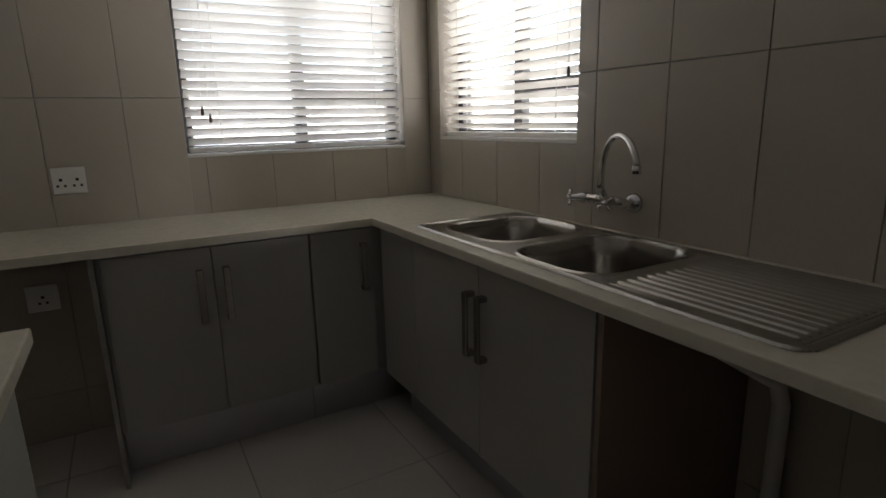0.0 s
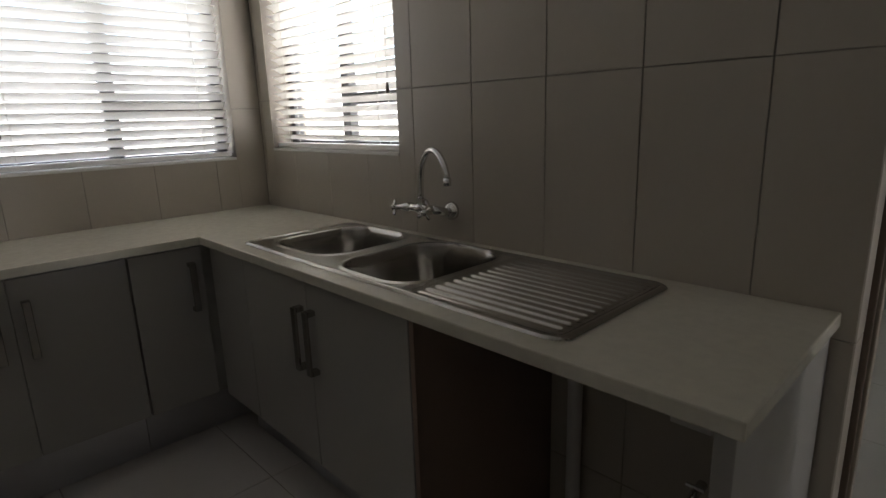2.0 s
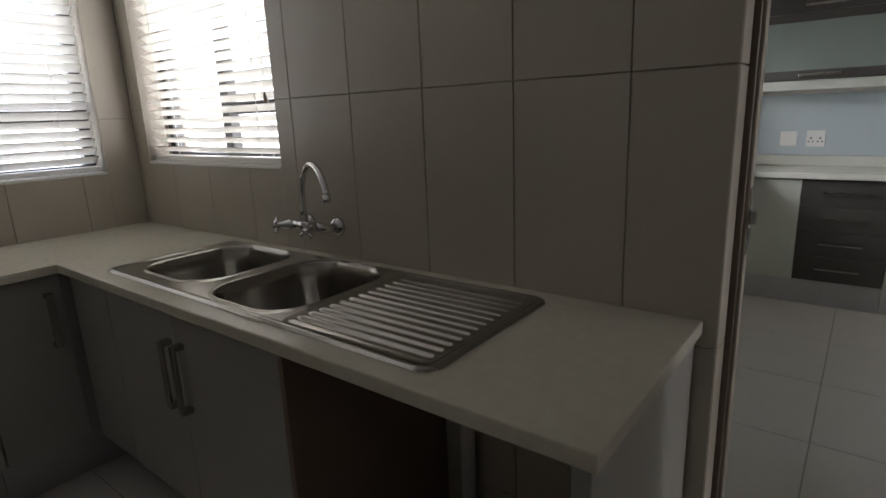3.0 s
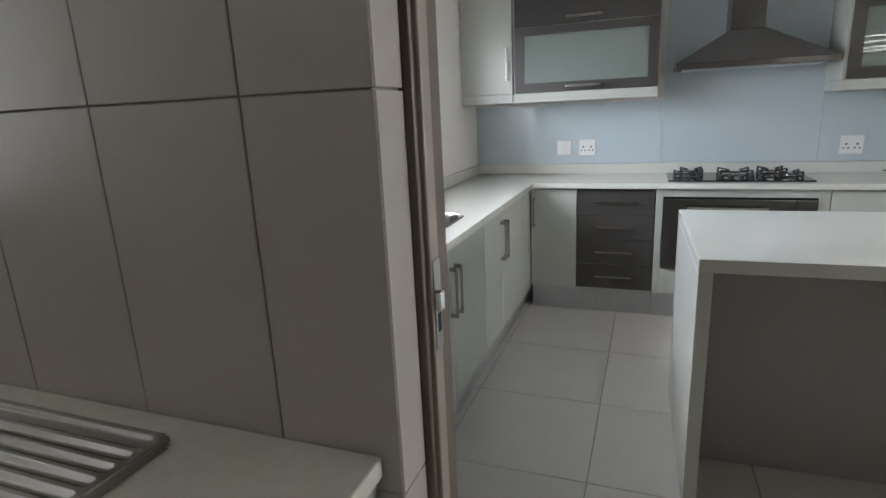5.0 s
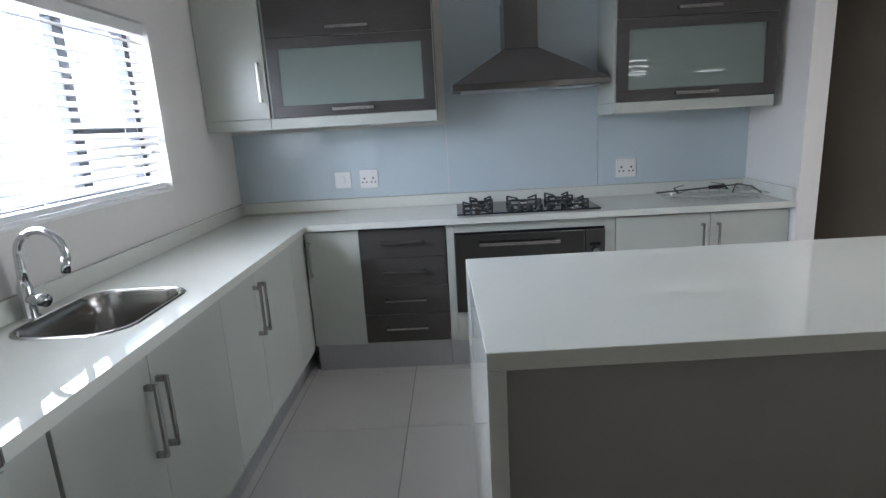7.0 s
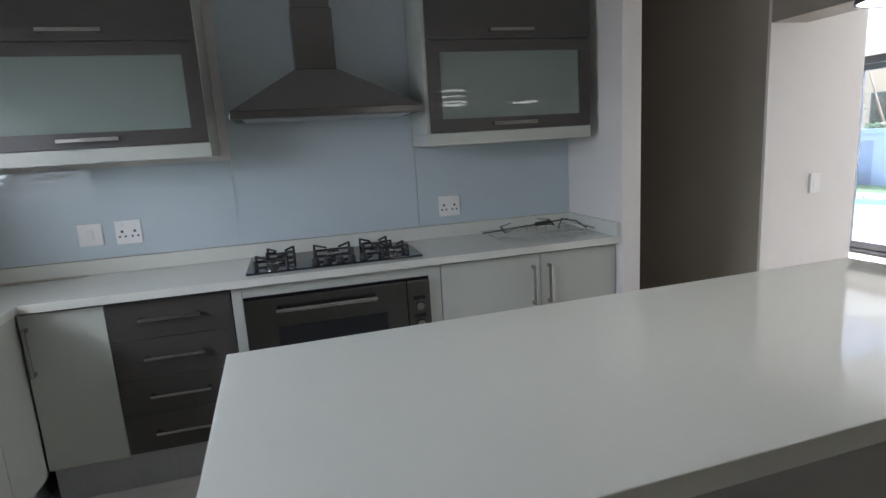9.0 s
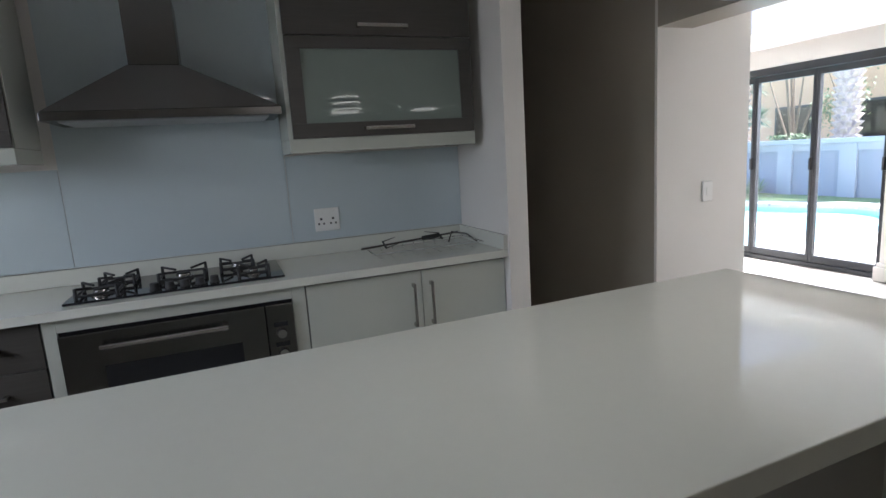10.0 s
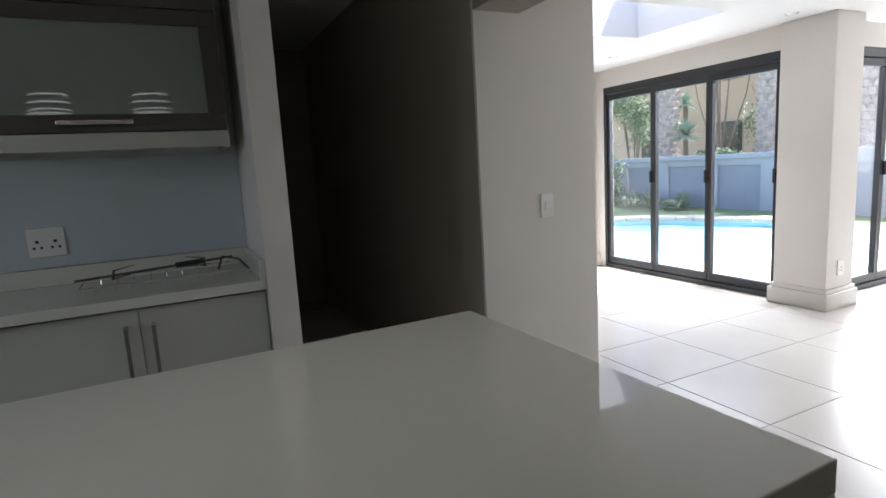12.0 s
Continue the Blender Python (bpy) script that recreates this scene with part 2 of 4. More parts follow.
def wall_y(name, y0, y1, xa, xb, za, zb, holes, material):
    za = za or -0.08
    us = sorted({xa, xb, *[h[0] for h in holes], *[h[1] for h in holes]})
    ws = sorted({za, zb, *[h[2] for h in holes], *[h[3] for h in holes]})
    bm = slab(us, ws, lambda u, w: not any(h[0] < u < h[1] and h[2] < w < h[3] for h in holes), 0, y1 - y0)
    for v in bm.verts:
        u, w, d = v.co
        v.co = (u, y0 + d, w)
    return tagged(part(name, bm, material), kind="structure")


# ---- plan ----
CEIL = 2.45          # kitchen and scullery
LIV = 2.22           # living room ceiling
SY = 0.20            # kitchen side of the shared wall
PX, PY = 5.86, 3.13  # pier corner
DX = 9.04            # folding door wall
TOP = 0.90           # worktops
G = 0.60             # floor tile

# walls: hole lists are openings through them
WIN1 = (-1.20, -0.15, 1.15, 2.02)
WIN2 = (0.115, 1.118, 1.190, 2.02)
WIN3 = (1.20, 2.71, 1.165, 1.93)
DOOR = (2.59, 3.50, 0.0, 2.05)
w_west = wall_x("wall_west", -0.22, -0.006, -3.2, 0.214, 0, CEIL, [WIN1], M_GROUT)
w_north = wall_y("wall_north", 0.006, 0.10, 0, 5.86, 0, CEIL, [WIN2, DOOR], M_GROUT)
wall_y("wall_south", -3.4, -3.2, -0.22, 6.0, 0, CEIL, [], M_PAINT)
wall_x("wall_east", 4.0, 4.2, -3.2, 0.006, 0, CEIL, [], M_PAINT)
wall_x("wall_kitchen_west", KX - 0.2, KX, SY, KY + 0.2, 0, CEIL, [WIN3], M_PAINT)
wall_y("wall_kitchen_north", KY + 0.006, KY + 0.2, KX, 4.86, 0, CEIL, [], M_PAINT)
wall_x("wall_stub", 4.86, 4.965, 2.985, 6.6, 0, CEIL, [], M_PAINT)
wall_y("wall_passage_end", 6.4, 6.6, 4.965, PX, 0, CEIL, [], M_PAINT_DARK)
# Kitchen face, out of view; dark colour chosen to lessen light bounced onto wall units.
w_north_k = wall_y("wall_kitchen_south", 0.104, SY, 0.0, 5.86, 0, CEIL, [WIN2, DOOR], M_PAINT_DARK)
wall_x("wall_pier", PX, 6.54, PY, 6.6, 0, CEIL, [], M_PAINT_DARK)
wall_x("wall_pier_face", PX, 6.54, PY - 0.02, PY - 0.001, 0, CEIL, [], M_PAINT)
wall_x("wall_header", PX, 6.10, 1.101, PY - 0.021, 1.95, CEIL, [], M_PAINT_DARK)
# Added out of view: shuts off living-room light from the kitchen's south side.
wall_x("wall_unseen_light_block", PX, 6.54, -3.2, 1.10, 0, CEIL, [], M_PAINT_DARK)
wall_y("wall_living_north", 5.90, 6.1, 6.54, DX + 0.14, 0, 2.9, [], M_PAINT)
wall_x("wall_living_east", DX, DX + 0.14, 3.75, 5.90, 0, LIV, [(3.75, 5.80, 0.0, 2.03)], M_PAINT)
wall_y("wall_living_notch", 3.52, 3.67, 9.341, 14.0, 0, LIV, [(9.38, 12.9, 0.0, 2.03)], M_PAINT)
wall_x("wall_far_east", 14.0, 14.2, -3.2, 3.77, 0, LIV, [], M_PAINT)
wall_y("wall_living_south", -3.4, -3.2, 6.0, 14.2, 0, LIV, [], M_PAINT)
tagged(part("pillar", box(8.985, 9.34, 3.335, 3.748, 0, LIV, 0.008), M_PAINT), "square white plastered pillar between the folding doors", "pillar", kind="structure")
pb = box(8.955, 9.37, 3.305, 3.778, 0, 0.13, 0.004)
box(8.970, 9.355, 3.320, 3.763, 0.13, 0.165, 0.006, pb)
tagged(part("baseboard_pillar", pb, M_TILE_F), kind="structure")
tagged(part("baseboard_north", box(6.54, DX, 5.875, 5.90, 0, 0.15, 0.004), M_TILE_F), kind="structure")

# ceilings
tagged(part("ceiling_kitchen", box(-0.22, 6.10, -3.4, 6.6, CEIL, CEIL + 0.1), M_CEIL), kind="structure")
SKY = (6.9, 8.15, 3.60, 4.40)  # raised coffer
xs, ys = [6.541, SKY[0], SKY[1], DX + 0.25, 14.2], [-3.4, SKY[2], 3.77, SKY[3], 6.1]
lc = slab(xs, ys, lambda x, y: not (SKY[0] < x < SKY[1] and SKY[2] < y < SKY[3]) and not (x > DX + 0.25 and y > 3.77), LIV, LIV + 0.12)
tagged(part("ceiling_living", lc, M_CEIL), kind="structure")
sh = slab([SKY[0] - 0.1, SKY[0], SKY[1], SKY[1] + 0.1], [SKY[2] - 0.1, SKY[2], SKY[3], SKY[3] + 0.1], lambda x, y: not (SKY[0] < x < SKY[1] and SKY[2] < y < SKY[3]), LIV + 0.121, LIV + 0.75)
box(SKY[1] - 0.006, SKY[1] - 0.0005, SKY[2], SKY[3], LIV + 0.30, LIV + 0.306, 0, sh)
tagged(part("ceiling_light_well", sh, M_CEIL), kind="structure")
skl = thing("window_skylight", ((SKY[0] + SKY[1]) / 2, (SKY[2] + SKY[3]) / 2, LIV + 0.75), "clear glass rooflight over the raised ceiling well", "rooflight", kind="structure")
part("pane", box(SKY[0] - 0.06, SKY[1] + 0.06, SKY[2] - 0.06, SKY[3] + 0.06, LIV + 0.754, LIV + 0.762), M_GLASS, skl).visible_shadow = False
wall_x("wall_lintel", 6.101, 6.54, 1.101, PY - 0.021, 2.06, LIV + 0.12, [], M_PAINT)

# ground outside, one sheet with the pool cut out
POOL = (11.9, 7.2)


def pool_edge(a, grow=0.0):
    r = 1 + 0.10 * math.cos(2 * a - 0.9) + 0.06 * math.cos(5 * a + 0.4) + 0.03 * math.cos(9 * a)
    return (POOL[0] + (2.15 * r + grow) * math.cos(a), POOL[1] + (2.6 * r + grow) * math.sin(a))


NP = 96
gb = bmesh.new()
inner = [gb.verts.new((*pool_edge(2 * math.pi * i / NP, 0.30), -0.10)) for i in range(NP)]
outer = [gb.verts.new((POOL[0] + 900 * math.cos(2 * math.pi * i / NP), POOL[1] + 900 * math.sin(2 * math.pi * i / NP), -0.10)) for i in range(NP)]
mid = [gb.verts.new((*pool_edge(2 * math.pi * i / NP, 1.0), -0.10)) for i in range(NP)]
for i in range(NP):
    j = (i + 1) % NP
    gb.faces.new((inner[i], inner[j], mid[j], mid[i])).material_index = 1
    gb.faces.new((mid[i], mid[j], outer[j], outer[i]))
tagged(part("ground", gb, [M_GRASS, M_PAVE]), kind="structure")
tagged(part("pavement", box(DX + 0.25, 13.5, 3.77, 5.4, -0.12, -0.05, 0.005), M_PAVE), kind="structure")
tagged(part("pavement_yard", box(-4.2, 1.45, 0.22, 6.0, -0.3, -0.06), M_YARD), kind="structure")
tagged(part("pavement_west", box(-4.2, -0.23, -6.0, 0.215, -0.3, -0.06), M_YARD), kind="structure")
wb = bmesh.new()
wb.faces.new([wb.verts.new((*pool_edge(2 * math.pi * i / NP, 0.02), -0.20)) for i in range(NP)])
tagged(part("water", wb, M_WATER), kind="structure")
pt = bmesh.new()
ra = [pt.verts.new((*pool_edge(2 * math.pi * i / NP), -0.1)) for i in range(NP)]
rb = [pt.verts.new((*pool_edge(2 * math.pi * i / NP), -1.4)) for i in range(NP)]
for i in range(NP):
    pt.faces.new((ra[i], ra[(i + 1) % NP], rb[(i + 1) % NP], rb[i]))
pt.faces.new(rb)
pool = thing("swimming_pool", (POOL[0], POOL[1], -0.1), "freeform pool with pale turquoise water and stone coping", "pool")
part("pool_shell", pt, M_WATER, pool)
for i in range(0, NP, 2):
    cb = bmesh.new()
    q = []
    for k in (i + 0.08, i + 1, i + 1.92):
        a = 2 * math.pi * k / NP
        q.append((pool_edge(a, -0.04), pool_edge(a, 0.32)))
    lo = [[cb.verts.new((*p, z)) for p in (q[0][0], q[1][0], q[2][0], q[2][1], q[1][1], q[0][1])] for z in (-0.112, -0.042)]
    cb.faces.new(lo[0]), cb.faces.new(lo[1])
    for s in range(6):
        cb.faces.new((lo[0][s], lo[0][(s + 1) % 6], lo[1][(s + 1) % 6], lo[1][s]))
    part("coping_stone", cb, M_COPE, pool)


# ---- windows and blinds ----
def place(axis, F, sign, u0, u1, d0, d1, z0, z1):
    """Limits of a box on a wall face: u along it, d out from it into the room."""
    a, b = sorted((F + sign * d0, F + sign * d1))
    return (a, b, u0, u1, z0, z1) if axis == "x" else (u0, u1, a, b, z0, z1)


def window(name, axis, F, sign, hole, material, mullions, transoms, label, depth=-0.14):
    u0, u1, z0, z1 = hole
    at = (F, (u0 + u1) / 2, z0) if axis == "x" else ((u0 + u1) / 2, F, z0)
    w = thing(name, at, label, "window", kind="structure")
    f = 0.045
    fb = box(*place(axis, F, sign, u0, u1, depth, depth + 0.05, z0, z0 + f), 0.003)
    box(*place(axis, F, sign, u0, u1, depth, depth + 0.05, z1 - f, z1), 0.003, fb)
    box(*place(axis, F, sign, u0, u0 + f, depth, depth + 0.05, z0 + f, z1 - f), 0.003, fb)
    box(*place(axis, F, sign, u1 - f, u1, depth, depth + 0.05, z0 + f, z1 - f), 0.003, fb)
    part("window_frame", fb, material, w)
    for m in mullions:
        part("mullion", box(*place(axis, F, sign, m - 0.03, m + 0.03, depth + 0.002, depth + 0.048, z0 + f, z1 - f), 0.003), material, w)
    for a, b, z in transoms:
        part("transom", box(*place(axis, F, sign, a, b, depth + 0.004, depth + 0.046, z - 0.025, z + 0.025), 0.003), material, w)
    part("pane", box(*place(axis, F, sign, u0 + f, u1 - f, depth + 0.022, depth + 0.028, z0 + f, z1 - f)), M_GLASS, w).visible_shadow = False
    sb = box(*place(axis, F, sign, u0 + 0.001, u1 - 0.001, depth + 0.052, 0.004, z0 - 0.001, z0 + 0.012), 0.003)
    part("window_sill", sb, M_PLASTIC, w)
    return w


def blind(axis, F, sign, u0, u1, z0, z1, depth, tilt, pitch, label, cords, tassels, M_SLAT=M_SLAT):
    """Venetian blind: headrail, slats, bottom rail, ladder cords, pull cords with tassels."""
    mid = (u0 + u1) / 2
    at = (F + sign * depth, mid, z0) if axis == "x" else (mid, F + sign * depth, z0)
    t = thing("venetian_blind", at, label, "blind", "white venetian blinds")
    part("headrail", box(*place(axis, F, sign, u0, u1, depth - 0.028, depth + 0.028, z1 - 0.05, z1), 0.003), M_SLAT, t)
    part("bottom_rail", box(*place(axis, F, sign, u0, u1, depth - 0.026, depth + 0.026, z0, z0 + 0.022), 0.004), M_SLAT, t)
    n = int((z1 - z0 - 0.09) / pitch)
    sb = bmesh.new()
    half, prof = 0.025, []
    for i in range(5):
        s = -1 + i * 0.5
        prof.append((s * half, 0.003 * (1 - s * s)))
    ring = []
    for u in (u0 - mid, u1 - mid):
        ring.append([sb.verts.new((u, d, h)) for d, h in prof] + [sb.verts.new((u, d, h - 0.003)) for d, h in prof[::-1]])
    for j in range(10):
        sb.faces.new((ring[0][j], ring[0][(j + 1) % 10], ring[1][(j + 1) % 10], ring[1][j]))
    sb.faces.new(ring[0]), sb.faces.new(ring[1])
    c, s = math.cos(radians(tilt)), math.sin(radians(tilt))
    for v in sb.verts:
        u, d, h = v.co
        d, h = d * c - h * s, d * s + h * c
        v.co = (sign * d, u, h) if axis == "x" else (u, sign * d, h)
    bmesh.ops.recalc_face_normals(sb, faces=sb.faces)
    me = bpy.data.meshes.new("slat")
    sb.to_mesh(me)
    sb.free()
    me.materials.append(M_SLAT)
    for i in range(n):
        ob = new("slat", me)
        ob.parent = t
        ob.location = (0, 0, 0.05 + pitch * i)
        wob = radians(random.uniform(-0.35, 0.35))
        ob.rotation_euler = (wob, 0, 0) if axis == "x" else (0, wob, 0)
    for u in cords:
        for d in (depth + 0.027, depth - 0.027):
            p = [(F + sign * d, u, z) if axis == "x" else (u, F + sign * d, z) for z in (z0 + 0.02, z1 - 0.03)]
            part("ladder_cord", rod(p, 0.0012, sides=5), M_SLAT, t)
    for u, z in tassels:
        d = depth + 0.04
        p = [(F + sign * d, u, q) if axis == "x" else (u, F + sign * d, q) for q in (z, z1 - 0.03)]
        cord = part("pull_cord", rod(p, 0.001, sides=5), M_SLAT, t)
        p = [(F + sign * d, u, q) if axis == "x" else (u, F + sign * d, q) for q in (z + 0.004, z - 0.008, z - 0.03, z - 0.035)]
        part("tassel", rod(p, [0.003, 0.006, 0.0075, 0.004], sides=8), M_FRAME, cord, "small brown cord tassel")
    return t


window("window_1", "x", 0, 1, WIN1, M_ALU2, [-0.66], [(-0.66, -0.19, 1.42)], "aluminium window with a mullion behind a blind", -0.16)
window("window_2", "y", 0, -1, WIN2, M_ALU2, [0.62], [(0.65, 1.08, 1.42)], "aluminium window with a mullion behind a blind", -0.16)
window("window_3", "x", KX, 1, WIN3, M_ALU, [1.74, 2.25], [(2.28, 2.67, 1.45)], "dark aluminium window above the prep sink", -0.15)
blind("x", 0, 1, -1.185, -0.165, 1.168, 2.015, -0.045, 38, 0.0405, "white slatted blind, mostly closed, in a tiled window reveal", (-1.05, -0.30), ((-1.12, 1.36), (-1.09, 1.33)))
blind("y", 0, -1, 0.13, 1.105, 1.205, 2.015, -0.045, 27, 0.0405, "white slatted blind, mostly closed, in a tiled window reveal", (0.26, 0.98), ((1.06, 1.46),))
blind("x", KX, 1, 1.215, 2.695, 1.185, 1.925, -0.045, -27, 0.0405, "white slatted blind, opened, above the prep sink", (1.4, 1.95, 2.52), (), M_SLAT2)


# ---- fitted cupboards ----
def handle(axis, F, sign, u, z, length, upright, parent, material=M_HANDLE, th=0.011, out=0.034):
    """Square bow handle on two feet."""
    h = length / 2
    if upright:
        b = box(*place(axis, F, sign, u - th / 2, u + th / 2, out - 0.010, out, z - h, z + h), 0.002)
        for e in (z - h + 0.008, z + h - 0.008):
            box(*place(axis, F, sign, u - th / 2, u + th / 2, 0, out - 0.010, e - 0.008, e + 0.008), 0, b)
    else:
        b = box(*place(axis, F, sign, u - h, u + h, out - 0.010, out, z - th / 2, z + th / 2), 0.002)
        for e in (u - h + 0.008, u + h - 0.008):
            box(*place(axis, F, sign, e - 0.008, e + 0.008, 0, out - 0.010, z - th / 2, z + th / 2), 0, b)
    return part("handle", b, material, parent, "satin metal bow handle")


def cabinet(name, axis, F, sign, u0, u1, z0, z1, depth, doors, label, body=M_CAB, kick=None, category="cabinet", group="fitted base units", door_name="door"):
    """doors: (u0, u1, z0, z1, material, handle or None); handle: (u, z, length, upright)."""
    at = (F - sign * depth / 2, (u0 + u1) / 2, 0 if kick else z0) if axis == "x" else ((u0 + u1) / 2, F - sign * depth / 2, 0 if kick else z0)
    t = thing(name, at, label, category, group)
    part("body", box(*place(axis, F, sign, u0 + 0.001, u1 - 0.001, -depth, -0.020, z0, z1), 0.001), body, t)
    for a, b, c, d, m, hd in doors:
        p = part(door_name, box(*place(axis, F, sign, a + 0.0015, b - 0.0015, -0.018, 0, c + 0.0015, d - 0.0015), 0.0015), m, t)
        if hd:
            handle(axis, F, sign, *hd, p, M_BASIN if body is M_CAB2 else M_HANDLE, 0.024 if body is M_CAB2 else 0.013)
    if kick:
        part("kickboard", box(*place(axis, F, sign, u0, u1, -kick - 0.016, -kick, 0.001, z0 - 0.002), 0.001), M_KICK, t)
    return t


UT = 0.866  # underside of worktops
# scullery, west run (fronts face east) and north run (fronts face south)
FX, FY = 0.550, -0.565
cabinet("base_cabinet", "x", FX, 1, -1.575, -0.855, 0.21, UT - 0.003, 0.55,
        [(-1.56, -1.215, 0.213, 0.858, M_CAB2, (-1.262, 0.68, 0.20, True)), (-1.215, -0.857, 0.213, 0.858, M_CAB2, (-1.172, 0.68, 0.20, True))],
        "pale grey two-door base unit under the scullery worktop", M_CAB2, 0.12)
cabinet("corner_cabinet", "x", FX, 1, -0.853, -0.02, 0.21, UT - 0.003, 0.55,
        [(-0.853, -0.585, 0.213, 0.858, M_CAB2, (-0.635, 0.70, 0.20, True))], "pale grey corner base unit under the scullery worktop", M_CAB2, 0.12)
cabinet("base_cabinet", "y", FY, -1, 0.57, 1.82, 0.21, 0.69, 0.54,
        [(0.585, 0.885, 0.213, 0.858, M_CAB2, None), (0.885, 1.318, 0.213, 0.858, M_CAB2, (1.285, 0.665, 0.21, True)), (1.318, 1.80, 0.213, 0.858, M_CAB2, (1.352, 0.665, 0.21, True))],
        "pale grey two-door sink unit under the steel sink", M_CAB2, 0.12)
ep = thing("end_panel", (2.55, -0.3, 0), "pale grey upright panel holding up the worktop end", "panel")
part("board", box(2.522, 2.554, -0.580, -0.004, 0, UT - 0.002, 0.002), M_CAB2, ep)
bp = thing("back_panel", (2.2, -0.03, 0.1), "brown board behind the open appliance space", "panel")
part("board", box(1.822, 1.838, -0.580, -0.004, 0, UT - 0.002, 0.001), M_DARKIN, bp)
lp = thing("end_panel", (0.3, -1.584, 0), "pale grey upright panel beside the open recess", "panel")
part("board", box(0.004, FX, -1.592, -1.577, 0, UT - 0.002, 0.001), M_CAB2, lp)

# scullery worktop: one L with the sink cut out
SK = (0.835, 2.228, -0.542, -0.052)
wt = slab([0.002, 0.578, SK[0] + 0.02, SK[1] - 0.02, 2.568], [-3.0, -0.594, SK[2] + 0.02, SK[3] - 0.02, -0.002],
          lambda x, y: (x < 0.578 or y > -0.594) and not (SK[0] < x < SK[1] and SK[2] + 0.02 < y < SK[3] - 0.02), UT, TOP, 0.004)
wk = thing("scullery_worktop", (0.3, -0.3, UT), "cream stone worktop running round the scullery corner", "worktop")
part("slab", wt, M_STONE2, wk)
pen = thing("scullery_counter", (1.9, -1.95, 0), "cream worktop on a white panel base", "counter")
part("slab", box(1.35, 2.25, -2.3, -1.645, UT, TOP, 0.004), M_STONE2, pen)
part("base", box(1.55, 2.2, -2.25, -1.652, 0, UT - 0.001, 0.002), M_CAB, pen)


def rounded(x, y, cx, cy, hx, hy, r):
    qx, qy = abs(x - cx) - hx + r, abs(y - cy) - hy + r
    return math.hypot(max(qx, 0), max(qy, 0)) + min(max(qx, qy), 0) - r


def smooth(a):
    a = max(0.0, min(1.0, a))
    return a * a * (3 - 2 * a)


def sheet(x0, x1, y0, y1, nx, ny, height, keep=None):
    bm = bmesh.new()
    g = [[bm.verts.new((x0 + (x1 - x0) * i / nx, y0 + (y1 - y0) * j / ny, height(x0 + (x1 - x0) * i / nx, y0 + (y1 - y0) * j / ny))) for j in range(ny + 1)] for i in range(nx + 1)]
    for i in range(nx):
        for j in range(ny):
            if keep is None or keep((g[i][j].co + g[i + 1][j + 1].co) / 2):
                bm.faces.new((g[i][j], g[i + 1][j], g[i + 1][j + 1], g[i][j + 1]))
    bmesh.ops.delete(bm, geom=[v for v in bm.verts if not v.link_faces], context="VERTS")
    return bm


BOWLS = [(1.100, -0.272, 0.190, 0.196), (1.545, -0.288, 0.182, 0.212)]


def sink_height(x, y):
    edge = -rounded(x, y, (SK[0] + SK[1]) / 2, (SK[2] + SK[3]) / 2, (SK[1] - SK[0]) / 2, (SK[3] - SK[2]) / 2, 0.05)
    z = TOP + 0.002 + 0.006 * smooth(edge / 0.008) - 0.004 * smooth((edge - 0.016) / 0.006)
    for cx, cy, hx, hy in BOWLS:
        d = -rounded(x, y, cx, cy, hx, hy, 0.11)
        z += 0.003 * smooth((d + 0.014) / 0.007) - 0.003 * smooth((d + 0.004) / 0.004)
        z -= 0.15 * smooth(d / 0.035) + 0.01 * smooth((0.09 - math.hypot(x - cx, y - cy)) / 0.09) * (d > 0.03)
    ramp = smooth((x - 1.765) / 0.012) * smooth((2.190 - x) / 0.012) * smooth((y + 0.503) / 0.012) * smooth((-0.088 - y) / 0.012)
    z += ramp * 0.0036 * math.sin(2 * math.pi * (y + 0.503) / 0.0325)
    board = smooth(-rounded(x, y, 1.978, -0.296, 0.226, 0.222, 0.03) / 0.008)
    return z - 0.003 * board


ks = thing("kitchen_sink", (1.55, -0.28, TOP), "double-bowl stainless steel sink with a ribbed drainboard", "sink")
part("basin", sheet(*SK, 230, 110, sink_height, lambda c: rounded(c.x, c.y, (SK[0] + SK[1]) / 2, (SK[2] + SK[3]) / 2, (SK[1] - SK[0]) / 2, (SK[3] - SK[2]) / 2, 0.05) < 0), M_BASIN, ks, smooth=True)
for cx, cy, hx, hy in BOWLS:
    dr = rod([(cx, cy, TOP - 0.160), (cx, cy, TOP - 0.150)], [0.036, 0.034], sides=20)
    dp = part("drain", dr, M_CHROME, ks)
    part("grate", rod([(cx, cy, TOP - 0.150), (cx, cy, TOP - 0.1485)], 0.022, sides=16), M_HOLE, dp)


def arc(c, r, a0, a1, n, ex, ez=(0, 0, 1)):
    ex, ez, c = Vector(ex), Vector(ez), Vector(c)
    return [c + r * (math.cos(radians(a0 + (a1 - a0) * i / n)) * ex + math.sin(radians(a0 + (a1 - a0) * i / n)) * ez) for i in range(n + 1)]


# wall tap of the scullery
TX, TY, TZ = 1.325, -0.083, 1.015
tp = thing("wall_tap", (TX, 0, TZ), "chrome wall mixer with splayed cross handles and a swan spout", "tap")
